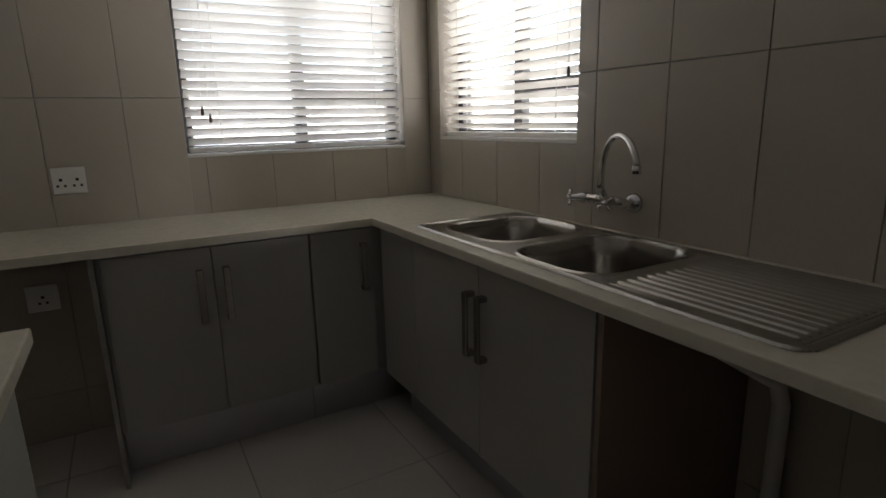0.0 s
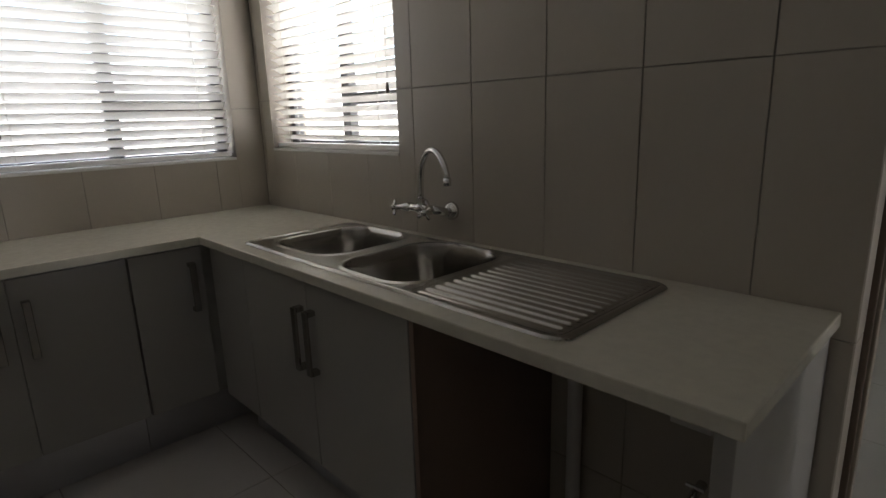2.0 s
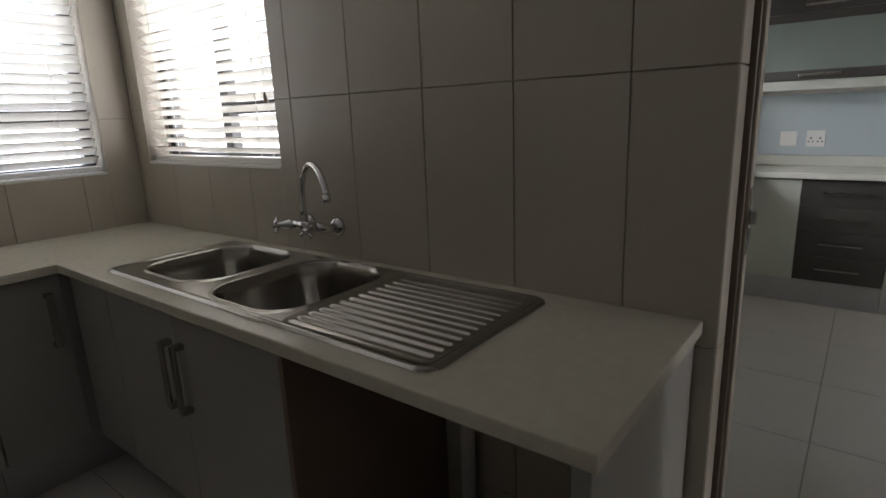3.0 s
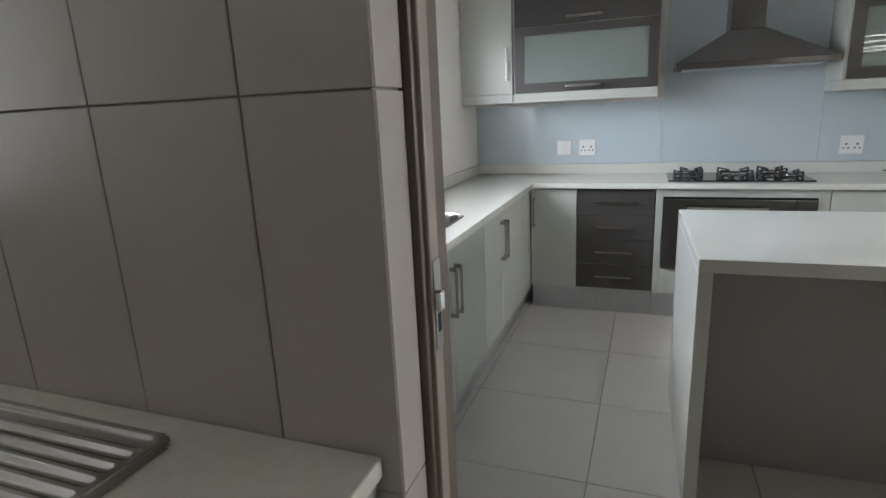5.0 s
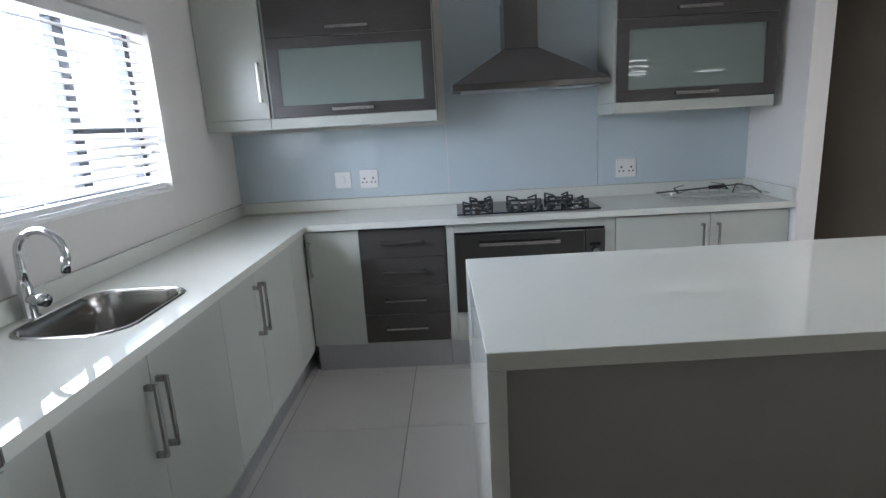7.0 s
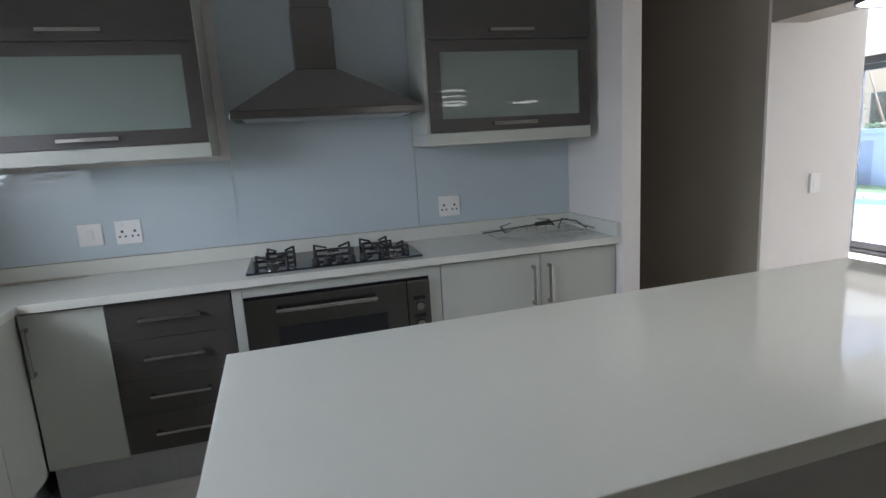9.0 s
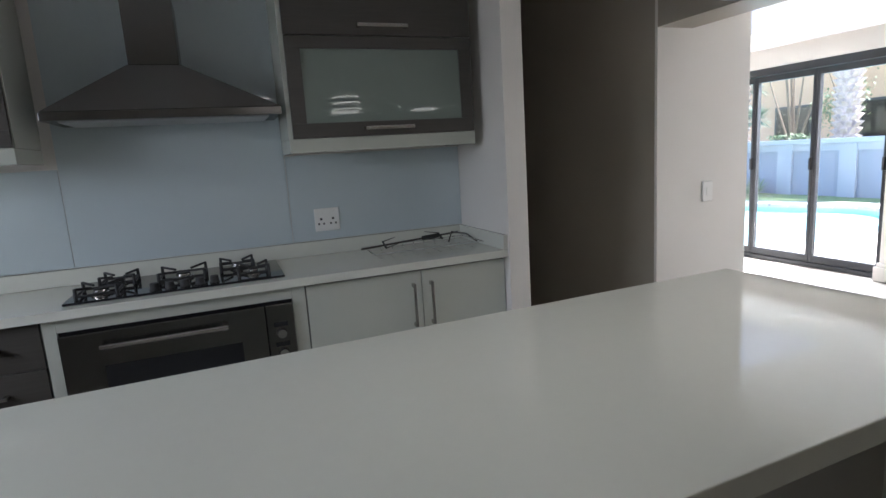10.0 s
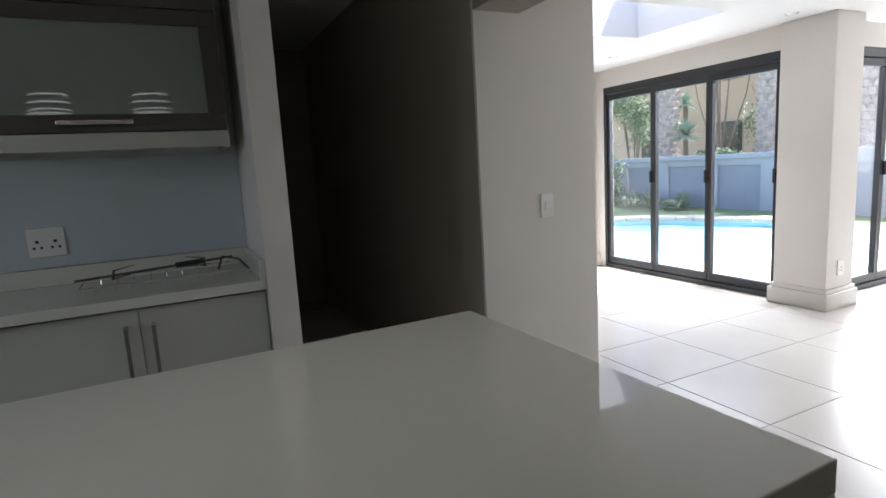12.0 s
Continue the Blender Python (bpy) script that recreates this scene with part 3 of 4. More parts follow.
for dx in (-0.075, 0.075):
    fl = rod([(TX + dx, 0.0, TZ - 0.012), (TX + dx, -0.010, TZ - 0.012), (TX + dx, -0.017, TZ - 0.012), (TX + dx, -0.022, TZ - 0.012)], [0.033, 0.032, 0.024, 0.016], sides=22)
    part("flange", fl, M_CHROME, tp, smooth=True)
    part("union", rod([(TX + dx, -0.014, TZ - 0.012), (TX + dx, -0.040, TZ - 0.012), (TX + dx * 0.9, -0.066, TZ - 0.004), (TX + dx * 0.72, TY, TZ)], [0.014, 0.015, 0.016, 0.016], sides=14), M_CHROME, tp, smooth=True)
xs_ = (-0.064, -0.052, -0.034, -0.018, 0, 0.018, 0.034, 0.052, 0.064)
part("body", rod([(TX + e, TY, TZ) for e in xs_], [0.012, 0.017, 0.013, 0.017, 0.022, 0.017, 0.013, 0.017, 0.012], sides=16), M_CHROME, tp, smooth=True)
for base, way in (((TX - 0.054, TY, TZ), (-0.72, -0.69, 0.0)), ((TX + 0.050, TY, TZ), (0.45, -0.89, 0.0))):
    c, w = Vector(base), Vector(way).normalized()
    hb = rod([c + w * e for e in (0.0, 0.014, 0.030, 0.046, 0.058, 0.070)], [0.017, 0.018, 0.014, 0.0095, 0.0095, 0.011], sides=14)
    c += w * 0.060
    side = Vector((-w.y, w.x, 0))
    for a in (35, 125):
        v = (side * math.cos(radians(a)) + Vector((0, 0, 1)) * math.sin(radians(a))) * 0.030
        rod([c - v, c - v * 0.85, c - v * 0.4, c + v * 0.4, c + v * 0.85, c + v], [0.0045, 0.0065, 0.0048, 0.0048, 0.0065, 0.0045], hb, 10)
    part("cross_handle", hb, M_CHROME, tp, smooth=True)
reach = Vector((0.948, -0.318, 0))  # the spout swings out over the second bowl
sp = [Vector((TX, TY, TZ + 0.01)), Vector((TX, TY, TZ + 0.055)), Vector((TX, TY, TZ + 0.085)) + reach * 0.004]
sp += [Vector((TX, TY, TZ + 0.085)) + reach * (0.115 - 0.111 * math.cos(radians(e)) ) + Vector((0, 0, 0.125 * math.sin(radians(e)))) for e in range(12, 168, 12)]
sp += [sp[-1] + reach * 0.003 + Vector((0, 0, -0.018))]
part("spout", rod(sp, [0.0125, 0.0115] + [0.0105] * (len(sp) - 2), sides=14), M_CHROME, tp, smooth=True)
part("spout_tip", rod([sp[-1] + Vector((0, 0, 0.008)), sp[-1] - Vector((0, 0, 0.016))], 0.0130, sides=14), M_CHROME, tp, smooth=True)
part("spout_nut", rod([(TX, TY, TZ + 0.014), (TX, TY, TZ + 0.036)], 0.0165, sides=6), M_CHROME, tp)


# sockets and switches
def plate(name, axis, F, sign, u, z, w, h, kind, label):
    at = (F, u, z) if axis == "x" else (u, F, z)
    t = thing(name, at, label, "socket" if kind != "switch" else "switch", "white wall plates")
    part("plate", box(*place(axis, F, sign, u - w / 2, u + w / 2, 0.0005, 0.010, z - h / 2, z + h / 2), 0.003), M_PLASTIC, t)
    if kind == "switch":
        part("rocker", box(*place(axis, F, sign, u - 0.014, u + 0.014, 0.010, 0.014, z - 0.022, z + 0.022), 0.002), M_PLASTIC, t)
    else:
        n = 2 if kind == "double" else 1
        for i in range(n):
            cu = u + (i - (n - 1) / 2) * w * 0.48
            for du, dz, r in ((0, 0.012, 0.0055), (-0.0125, -0.012, 0.0045), (0.0125, -0.012, 0.0045)):
                c = place(axis, F, sign, cu + du - r, cu + du + r, 0.0101, 0.0107, z - 0.008 + dz - r, z - 0.008 + dz + r)
                part("pin_hole", box(*c), M_HOLE, t)
            part("rocker", box(*place(axis, F, sign, cu - 0.008, cu + 0.008, 0.010, 0.0135, z + h * 0.25, z + h * 0.25 + 0.016), 0.0015), M_PLASTIC, t)
    return t


plate("wall_socket", "x", 0, 1, -1.643, 1.082, 0.115, 0.105, "double", "white double socket plate on the tiled wall")
plate("wall_socket", "x", 0, 1, -1.80, 0.62, 0.11, 0.11, "single", "white socket low in the open recess")
plate("wall_socket", "y", 0, -1, 2.28, 0.56, 0.11, 0.11, "double", "white socket low in the appliance space")
plate("isolator_switch", "y", KY, -1, 2.332, 1.09, 0.105, 0.105, "switch", "white isolator switch on the glass splashback")
plate("wall_socket", "y", KY, -1, 2.497, 1.09, 0.115, 0.115, "double", "white double socket on the glass splashback")
plate("wall_socket", "y", KY, -1, 4.113, 1.075, 0.125, 0.115, "double", "white double socket on the glass splashback")
plate("light_switch", "y", PY - 0.02, -1, 6.225, 1.06, 0.075, 0.115, "switch", "white light switch on the pier")
plate("wall_socket", "y", 3.335, -1, 9.16, 0.32, 0.08, 0.12, "single", "white socket low on the pillar")

# waste pipe and valve in the open appliance space
wp = thing("waste_pipe", (1.95, -0.06, 0.0), "white plastic waste pipe behind the appliance space", "pipe")
part("upright", rod([(1.96, -0.06, 0.02), (1.96, -0.06, 0.55), (1.96, -0.09, 0.62), (1.90, -0.14, 0.66), (1.85, -0.16, 0.68)], 0.022, sides=14), M_PIPE, wp, smooth=True)
va = thing("washing_valve", (2.32, -0.0, 0.35), "chrome appliance valve with a lever", "valve")
part("spigot", rod([(2.32, 0.0, 0.35), (2.32, -0.05, 0.35), (2.32, -0.06, 0.34), (2.32, -0.065, 0.30)], [0.014, 0.012, 0.014, 0.013], sides=12), M_CHROME, va, smooth=True)
part("lever", box(2.295, 2.345, -0.056, -0.046, 0.365, 0.375, 0.003), M_CHROME, va)

# ---- door frame between scullery and kitchen ----
df = thing("door_1", (2.6, 0.13, 0), "brown steel door frame with a strike plate, no door seen", "door frame", kind="structure")
for sx, bx in ((1, 2.59), (-1, 3.50)):
    def span(a, b):
        return sorted((bx + sx * a, bx + sx * b))
    jb = box(*span(-0.03, 0.022), 0.088, 0.102, 0, 2.06, 0.003)
    box(*span(-0.03, 0.020), 0.140, 0.204, 0, 2.06, 0.003, jb)
    part("jamb", jb, M_FRAME, df)
    part("jamb_stop", box(*span(-0.02, 0.030), 0.1025, 0.1395, 0, 2.06, 0.004), M_FRAME2, df, "beige painted stop of the frame")
part("head", box(2.59, 3.50, 0.088, 0.204, 2.01, 2.06, 0.003), M_FRAME, df)
st = part("strike_plate", box(2.6202, 2.6225, 0.108, 0.134, 1.03, 1.18, 0.0008), M_HANDLE, df, "worn steel strike plate")
part("strike_lip", box(2.6225, 2.634, 0.104, 0.120, 1.10, 1.13, 0.002), M_CHROME, st)
part("latch_hole", box(2.6225, 2.6232, 0.116, 0.128, 1.06, 1.09), M_HOLE, st)

# ---- kitchen ----
KFX, KFY = 2.175, 3.035  # fronts of west run and north run
# tall oven tower beside the door: niche over a drawer
tall = thing("oven_tower", (1.95, 0.6, 0), "tall white unit with an empty appliance niche and a grey drawer", "cabinet")
tb = box(1.665, 2.20, 0.30, 0.322, 0.12, 2.30, 0.001)
box(1.665, 2.20, 0.883, 0.905, 0.12, 2.30, 0.001, tb)
box(1.665, 1.68, 0.322, 0.883, 0.12, 2.30, 0, tb)
box(1.68, 2.18, 0.322, 0.883, 1.395, 1.43, 0, tb)
box(1.68, 2.18, 0.322, 0.883, 2.27, 2.30, 0, tb)
part("body", tb, M_CAB, tall)
nb = box(1.68, 1.69, 0.323, 0.882, 1.015, 1.394)
box(1.69, 2.185, 0.323, 0.333, 1.015, 1.394, 0, nb)
box(1.69, 2.185, 0.872, 0.882, 1.015, 1.394, 0, nb)
box(1.69, 2.185, 0.333, 0.872, 1.003, 1.018, 0, nb)
part("niche", nb, M_INNER, tall, "beige lining of the empty niche")
nf = box(2.182, 2.206, 0.30, 0.345, 1.0, 1.43, 0.001)
box(2.182, 2.206, 0.865, 0.907, 1.0, 1.43, 0.001, nf)
box(2.182, 2.206, 0.345, 0.865, 1.375, 1.43, 0.001, nf)
part("niche_frame", nf, M_KICK, tall, "pale aluminium frame round the niche")
dr = part("drawer", box(2.182, 2.206, 0.302, 0.903, 0.865, 0.995, 0.0015), M_WOOD, tall, "grey wood-grain drawer front")
handle("x", 2.206, 1, 0.608, 0.930, 0.30, False, dr, out=0.04, th=0.016)
dd = part("door", box(2.182, 2.206, 0.302, 0.903, 0.16, 0.855, 0.0015), M_CAB, tall)
handle("x", 2.206, 1, 0.83, 0.60, 0.20, True, dd)
du = part("door", box(2.182, 2.206, 0.302, 0.903, 1.44, 2.295, 0.0015), M_CAB, tall)
handle("x", 2.206, 1, 0.37, 1.56, 0.16, True, du)
part("kickboard", box(2.10, 2.116, 0.30, 0.905, 0.001, 0.118), M_KICK, tall)

fil = thing("filler_panel", (2.0, 1.0, 0.15), "narrow white filler beside the tall unit", "panel")
part("board", box(1.70, KFX - 0.004, 0.911, 1.045, 0.152, UT - 0.004, 0.001), M_CAB, fil)
cabinet("base_cabinet", "x", KFX, 1, 1.052, 1.90, 0.152, 0.70, 0.50,
        [(1.052, 1.422, 0.155, 0.855, M_CAB, (1.388, 0.665, 0.218, True)), (1.422, 1.90, 0.155, 0.855, M_CAB, (1.447, 0.665, 0.218, True))],
        "white gloss two-door base unit under the prep sink", kick=0.055)
cabinet("base_cabinet", "x", KFX, 1, 1.90, 2.76, 0.152, UT - 0.003, 0.50,
        [(1.90, 2.258, 0.155, 0.855, M_CAB, (2.226, 0.686, 0.218, True)), (2.258, 2.76, 0.155, 0.855, M_CAB, (2.284, 0.686, 0.218, True))],
        "white gloss two-door base unit with bow handles", kick=0.055)
cabinet("corner_cabinet", "x", KFX, 1, 2.76, 3.50, 0.152, UT - 0.003, 0.50,
        [(2.76, 3.034, 0.155, 0.855, M_CAB, None)], "white gloss corner filler unit", kick=0.055)
cabinet("base_cabinet", "y", KFY, -1, 2.18, 2.486, 0.172, UT - 0.003, 0.48,
        [(2.18, 2.486, 0.175, 0.855, M_CAB, (2.205, 0.70, 0.20, True))], "white gloss single-door base unit in the corner", kick=0.05)
zs = [0.182, 0.352, 0.520, 0.688, 0.858]
cabinet("drawer_cabinet", "y", KFY, -1, 2.486, 2.970, 0.172, UT - 0.003, 0.48,
        [(2.486, 2.970, zs[i], zs[i + 1], M_WOOD, (2.728, (zs[i] + zs[i + 1]) / 2 + 0.005, 0.24, False)) for i in range(4)],
        "four grey wood-grain drawers with bow handles", kick=0.05, door_name="drawer")
cabinet("base_cabinet", "y", KFY, -1, 3.912, 4.856, 0.172, UT - 0.003, 0.48,
        [(3.912, 4.428, 0.175, 0.855, M_CAB, (4.385, 0.70, 0.20, True)), (4.428, 4.856, 0.175, 0.855, M_CAB, (4.470, 0.70, 0.20, True))],
        "white gloss two-door base unit beside the oven", kick=0.05)
# oven housing and oven
oh = thing("oven_housing", (3.44, 3.3, 0), "white surround of the wide built-in oven", "cabinet")
for nm, q in (("side_panel", (2.976, 3.018, 0.172, UT - 0.003)), ("side_panel", (3.854, 3.908, 0.172, UT - 0.003)), ("top_rail", (3.0185, 3.8535, 0.812, UT - 0.003)), ("bottom_panel", (3.0185, 3.8535, 0.172, 0.345))):
    part(nm, box(q[0], q[1], KFY, KFY + 0.48, q[2], q[3], 0.001), M_CAB, oh)
part("kickboard", box(2.974, 3.910, KFY + 0.05, KFY + 0.066, 0.001, 0.170), M_KICK, oh)
ov = thing("built_in_oven", (3.45, 3.3, 0.35), "wide stainless steel oven with a black glass door", "oven")
part("body", box(3.020, 3.852, KFY + 0.01, KFY + 0.46, 0.350, 0.810), M_BLACKGLASS, ov)
do = part("oven_door", box(3.022, 3.738, KFY - 0.022, KFY + 0.008, 0.352, 0.800, 0.003), M_STEEL, ov)
part("door_glass", box(3.155, 3.640, KFY - 0.024, KFY - 0.0222, 0.40, 0.668, 0.0005), M_BLACKGLASS, do)
hb = rod([(3.155, KFY - 0.055, 0.748), (3.595, KFY - 0.055, 0.748)], 0.010, sides=12)
for x in (3.19, 3.58):
    rod([(x, KFY - 0.022, 0.748), (x, KFY - 0.056, 0.748)], 0.012, hb, 12)
part("handle", hb, M_HANDLE, do)
cp = part("control_panel", box(3.742, 3.850, KFY - 0.020, KFY + 0.008, 0.352, 0.800, 0.003), M_STEEL, ov)
for z in (0.715, 0.63, 0.54):
    part("knob", rod([(3.796, KFY - 0.020, z - 0.035), (3.796, KFY - 0.045, z - 0.035)], [0.021, 0.018], sides=18), M_HANDLE, cp)
    part("display", box(3.768, 3.824, KFY - 0.022, KFY - 0.0202, z - 0.008, z + 0.010), M_BLACKGLASS, cp)

# kitchen worktop with prep sink hole, and its upstand
PS = (1.922, 1.668, 0.182, 0.235)
def in_bowl(x, y):
    return rounded(x, y, PS[0], PS[1], PS[2] - 0.012, PS[3] - 0.012, 0.10) < 0
gx = [KX + 0.002] + [PS[0] - PS[2] + 2 * PS[2] * i / 26 for i in range(27)] + [2.205, 4.858]
gy = [0.907] + [PS[1] - PS[3] + 2 * PS[3] * i / 26 for i in range(27)] + [3.0, KY - 0.001]
kt = thing("kitchen_worktop", (1.95, 3.2, UT), "white quartz worktop round the kitchen corner with an upstand", "worktop")
part("slab", slab(gx, gy, lambda x, y: (x < 2.205 or y > 3.0) and not in_bowl(x, y), UT, TOP, 0.0), M_STONE, kt)
ub = box(KX + 0.001, KX + 0.022, 0.907, KY - 0.023, TOP + 0.0005, 0.972, 0.002)
part("upstand", ub, M_STONE, kt)
part("upstand", box(KX + 0.001, 4.858, KY - 0.022, KY - 0.001, TOP + 0.0005, 0.972, 0.002), M_STONE, kt)
part("upstand", box(4.837, 4.858, 3.0, KY - 0.023, TOP + 0.0005, 0.972, 0.002), M_STONE, kt)


def prep_height(x, y):
    d = -rounded(x, y, PS[0], PS[1], PS[2], PS[3], 0.11)
    return TOP + 0.001 + 0.005 * smooth(d / 0.006) - 0.005 * smooth((d - 0.010) / 0.005) - 0.16 * smooth((d - 0.014) / 0.04)


pk = thing("prep_sink", (PS[0], PS[1], TOP), "small rounded stainless steel prep sink set in the worktop", "sink")
part("basin", sheet(PS[0] - PS[2], PS[0] + PS[2], PS[1] - PS[3], PS[1] + PS[3], 80, 80, prep_height, lambda c: rounded(c.x, c.y, PS[0], PS[1], PS[2], PS[3], 0.11) < 0), M_BASIN, pk, smooth=True)
part("drain", rod([(PS[0], PS[1], TOP - 0.160), (PS[0], PS[1], TOP - 0.154)], 0.034, sides=20), M_CHROME, pk)
mx = thing("mixer_tap", (1.715, 1.625, TOP), "chrome single-lever mixer with a curved spout", "tap")
MX = Vector((1.715, 1.625, TOP))
part("base", rod([MX + Vector((0, 0, z)) for z in (0.0005, 0.008, 0.012, 0.10, 0.125)], [0.028, 0.027, 0.022, 0.021, 0.014], sides=18), M_CHROME, mx, smooth=True)
msp = [MX + Vector((0, 0, 0.09)), MX + Vector((0.002, 0, 0.16))] + arc(MX + Vector((0.075, 0.0, 0.198)), 0.073, 178, -8, 16, (1, 0, 0))
msp += [msp[-1] + Vector((-0.006, 0, -0.03))]
part("spout", rod(msp, [0.0165, 0.0135] + [0.0115] * (len(msp) - 2), sides=14), M_CHROME, mx, smooth=True)
part("spout_tip", rod([msp[-2], msp[-1] + (msp[-1] - msp[-2]) * 0.6], 0.0135, sides=14), M_CHROME, mx, smooth=True)
part("lever", rod([MX + Vector((0.0, 0.0, 0.062)), MX + Vector((0.035, -0.01, 0.062)), MX + Vector((0.075, -0.02, 0.060))], [0.017, 0.019, 0.020], sides=14), M_CHROME, mx, smooth=True)

# hob
hobm = thing("gas_hob", (3.44, 3.26, TOP), "five-burner gas hob on black glass with iron supports", "hob")
part("glass_top", box(3.042, 3.838, 3.065, 3.475, TOP + 0.001, TOP + 0.010, 0.002), M_BLACKGLASS, hobm)


def burner(cx, cy, r):
    bb = part("burner", rod([(cx, cy, TOP + 0.010), (cx, cy, TOP + 0.020), (cx, cy, TOP + 0.022), (cx, cy, TOP + 0.030)], [r * 0.62, r * 0.58, r * 0.42, r * 0.40], sides=20), M_HANDLE, hobm)
    part("burner_cap", rod([(cx, cy, TOP + 0.0302), (cx, cy, TOP + 0.036)], [r * 0.40, r * 0.34], sides=18), M_IRON, bb)
    s = r * 1.25
    gb_ = bmesh.new()
    for a in ((-s, -s, s, -s), (s, -s, s, s), (s, s, -s, s), (-s, s, -s, -s)):
        x0, y0, x1, y1 = a
        rod([(cx + x0, cy + y0, TOP + 0.024), (cx + x1, cy + y1, TOP + 0.024)], 0.0055, gb_, 6)
    for sx in (-1, 1):
        for sy in (-1, 1):
            rod([(cx + sx * s, cy + sy * s, TOP + 0.0102), (cx + sx * s, cy + sy * s, TOP + 0.055)], [0.008, 0.006], gb_, 6)
            rod([(cx + sx * s, cy + sy * s, TOP + 0.052), (cx + sx * s * 0.35, cy + sy * s * 0.35, TOP + 0.044)], 0.005, gb_, 6)
    part("pan_support", gb_, M_IRON, hobm, "black cast-iron pan support")


for b in ((3.15, 3.17, 0.055), (3.19, 3.36, 0.050), (3.44, 3.30, 0.070), (3.66, 3.37, 0.055), (3.72, 3.19, 0.048)):
    burner(*b)
for i in range(5):
    x = 3.345 + 0.055 * i
    part("knob", rod([(x, 3.115, TOP + 0.010), (x, 3.115, TOP + 0.016), (x, 3.115, TOP + 0.036)], [0.021, 0.018, 0.016], sides=14), M_IRON, hobm)

# extractor hood
hd = thing("extractor_hood", (3.47, 3.35, 1.58), "stainless steel chimney hood with a pyramid canopy", "hood")
hbm = bmesh.new()
lo = [hbm.verts.new(p) for p in ((3.052, 3.175, 1.608), (3.908, 3.175, 1.608), (3.908, 3.528, 1.608), (3.052, 3.528, 1.608))]
hi = [hbm.verts.new(p) for p in ((3.347, 3.285, 1.79), (3.543, 3.285, 1.79), (3.543, 3.528, 1.79), (3.347, 3.528, 1.79))]
for i in range(4):
    hbm.faces.new((lo[i], lo[(i + 1) % 4], hi[(i + 1) % 4], hi[i]))
hbm.faces.new(lo), hbm.faces.new(hi)
part("canopy", hbm, M_STEEL, hd)
part("rim", box(3.050, 3.910, 3.173, 3.529, 1.574, 1.606, 0.002), M_STEEL, hd)
part("filter", box(3.10, 3.86, 3.21, 3.50, 1.569, 1.5735), M_KICK, hd)
part("chimney", box(3.352, 3.538, 3.29, 3.529, 1.791, 2.06, 0.002), M_STEEL, hd)
part("chimney_sleeve", box(3.360, 3.530, 3.298, 3.529, 2.061, CEIL - 0.002, 0.002), M_STEEL, hd)


# wall cupboards
UF = 3.20
def flap(x0, x1, z0, z1, parent, glazed, hz, hl=0.23, lean=-1.45):
    if glazed:
        f = 0.062
        fb = box(x0, x1, UF - 0.020, UF, z0, z0 + f, 0.0015)
        box(x0, x1, UF - 0.020, UF, z1 - f * 0.85, z1, 0.0015, fb)
        box(x0, x0 + f, UF - 0.0195, UF, z0 + f, z1 - f * 0.85, 0, fb)
        box(x1 - f, x1, UF - 0.0195, UF, z0 + f, z1 - f * 0.85, 0, fb)
        d = part("flap_door", fb, M_WOOD, parent, "grey wood-grain flap with frosted glass")
        part("interior", box(x0 + f - 0.006, x1 - f + 0.006, UF - 0.002, UF + 0.0012, z0 + f - 0.006, z1 - f * 0.85 + 0.006), M_INNER, d)
        part("shelf", box(x0 + f, x1 - f, UF - 0.005, UF - 0.0021, (z0 + z1) / 2 + 0.01, (z0 + z1) / 2 + 0.03), M_PLASTIC, d)
        pane = box(x0 + f - 0.004, x1 - f + 0.004, UF - 0.014, UF - 0.009, z0 + f - 0.004, z1 - f * 0.85 + 0.004)
        bmesh.ops.rotate(pane, cent=(x0, UF - 0.0115, (z0 + z1) / 2), matrix=Matrix.Rotation(radians(lean), 3, "X"), verts=pane.verts)
        part("frosted_pane", pane, M_FROST, d)
    else:
        d = part("flap_door", box(x0, x1, UF - 0.020, UF, z0, z1, 0.0015), M_WOOD, parent)
    handle("y", UF - 0.020, -1, (x0 + x1) / 2, hz, hl, False, d, th=0.016, out=0.03)


def wall_unit(x0, x1, z0, z1, split, label):
    t = thing("wall_cabinet", ((x0 + x1) / 2, KY, z0), label, "cabinet", "wall units beside the hood")
    part("body", box(x0, x1, UF + 0.002, KY - 0.002, z0, z1, 0.001), M_CAB, t)
    flap(x0 + 0.018, x1 - 0.004, z0 + 0.002, split - 0.002, t, True, z0 + 0.034)
    flap(x0 + 0.018, x1 - 0.004, split + 0.002, z1 - 0.003, t, False, split + 0.040)
    part("pelmet", box(x0, x1, UF - 0.016, UF + 0.016, z0 - 0.060, z0 - 0.001, 0.002), M_CAB, t)
    part("end_cheek", box(x0 + 0.0005, x0 + 0.018, UF + 0.017, KY - 0.003, z0 - 0.060, z0 - 0.001, 0.001), M_CAB, t)
    part("end_cheek", box(x1 - 0.018, x1 - 0.0005, UF + 0.017, KY - 0.003, z0 - 0.060, z0 - 0.001, 0.001), M_CAB, t)


wall_unit(2.03, 2.958, 1.484, 2.32, 1.903, "wall unit with a dark frosted-glass flap beside the hood")
wall_unit(3.93, 4.805, 1.466, 2.32, 1.895, "wall unit with a dark frosted-glass flap near the stub wall")
cu = thing("corner_wall_cabinet", (1.85, KY, 1.484), "white gloss corner wall unit with an upright handle", "cabinet", "wall units beside the hood")
part("body", box(1.664, 2.028, UF + 0.002, KY - 0.002, 1.484, 2.32, 0.001), M_CAB, cu)
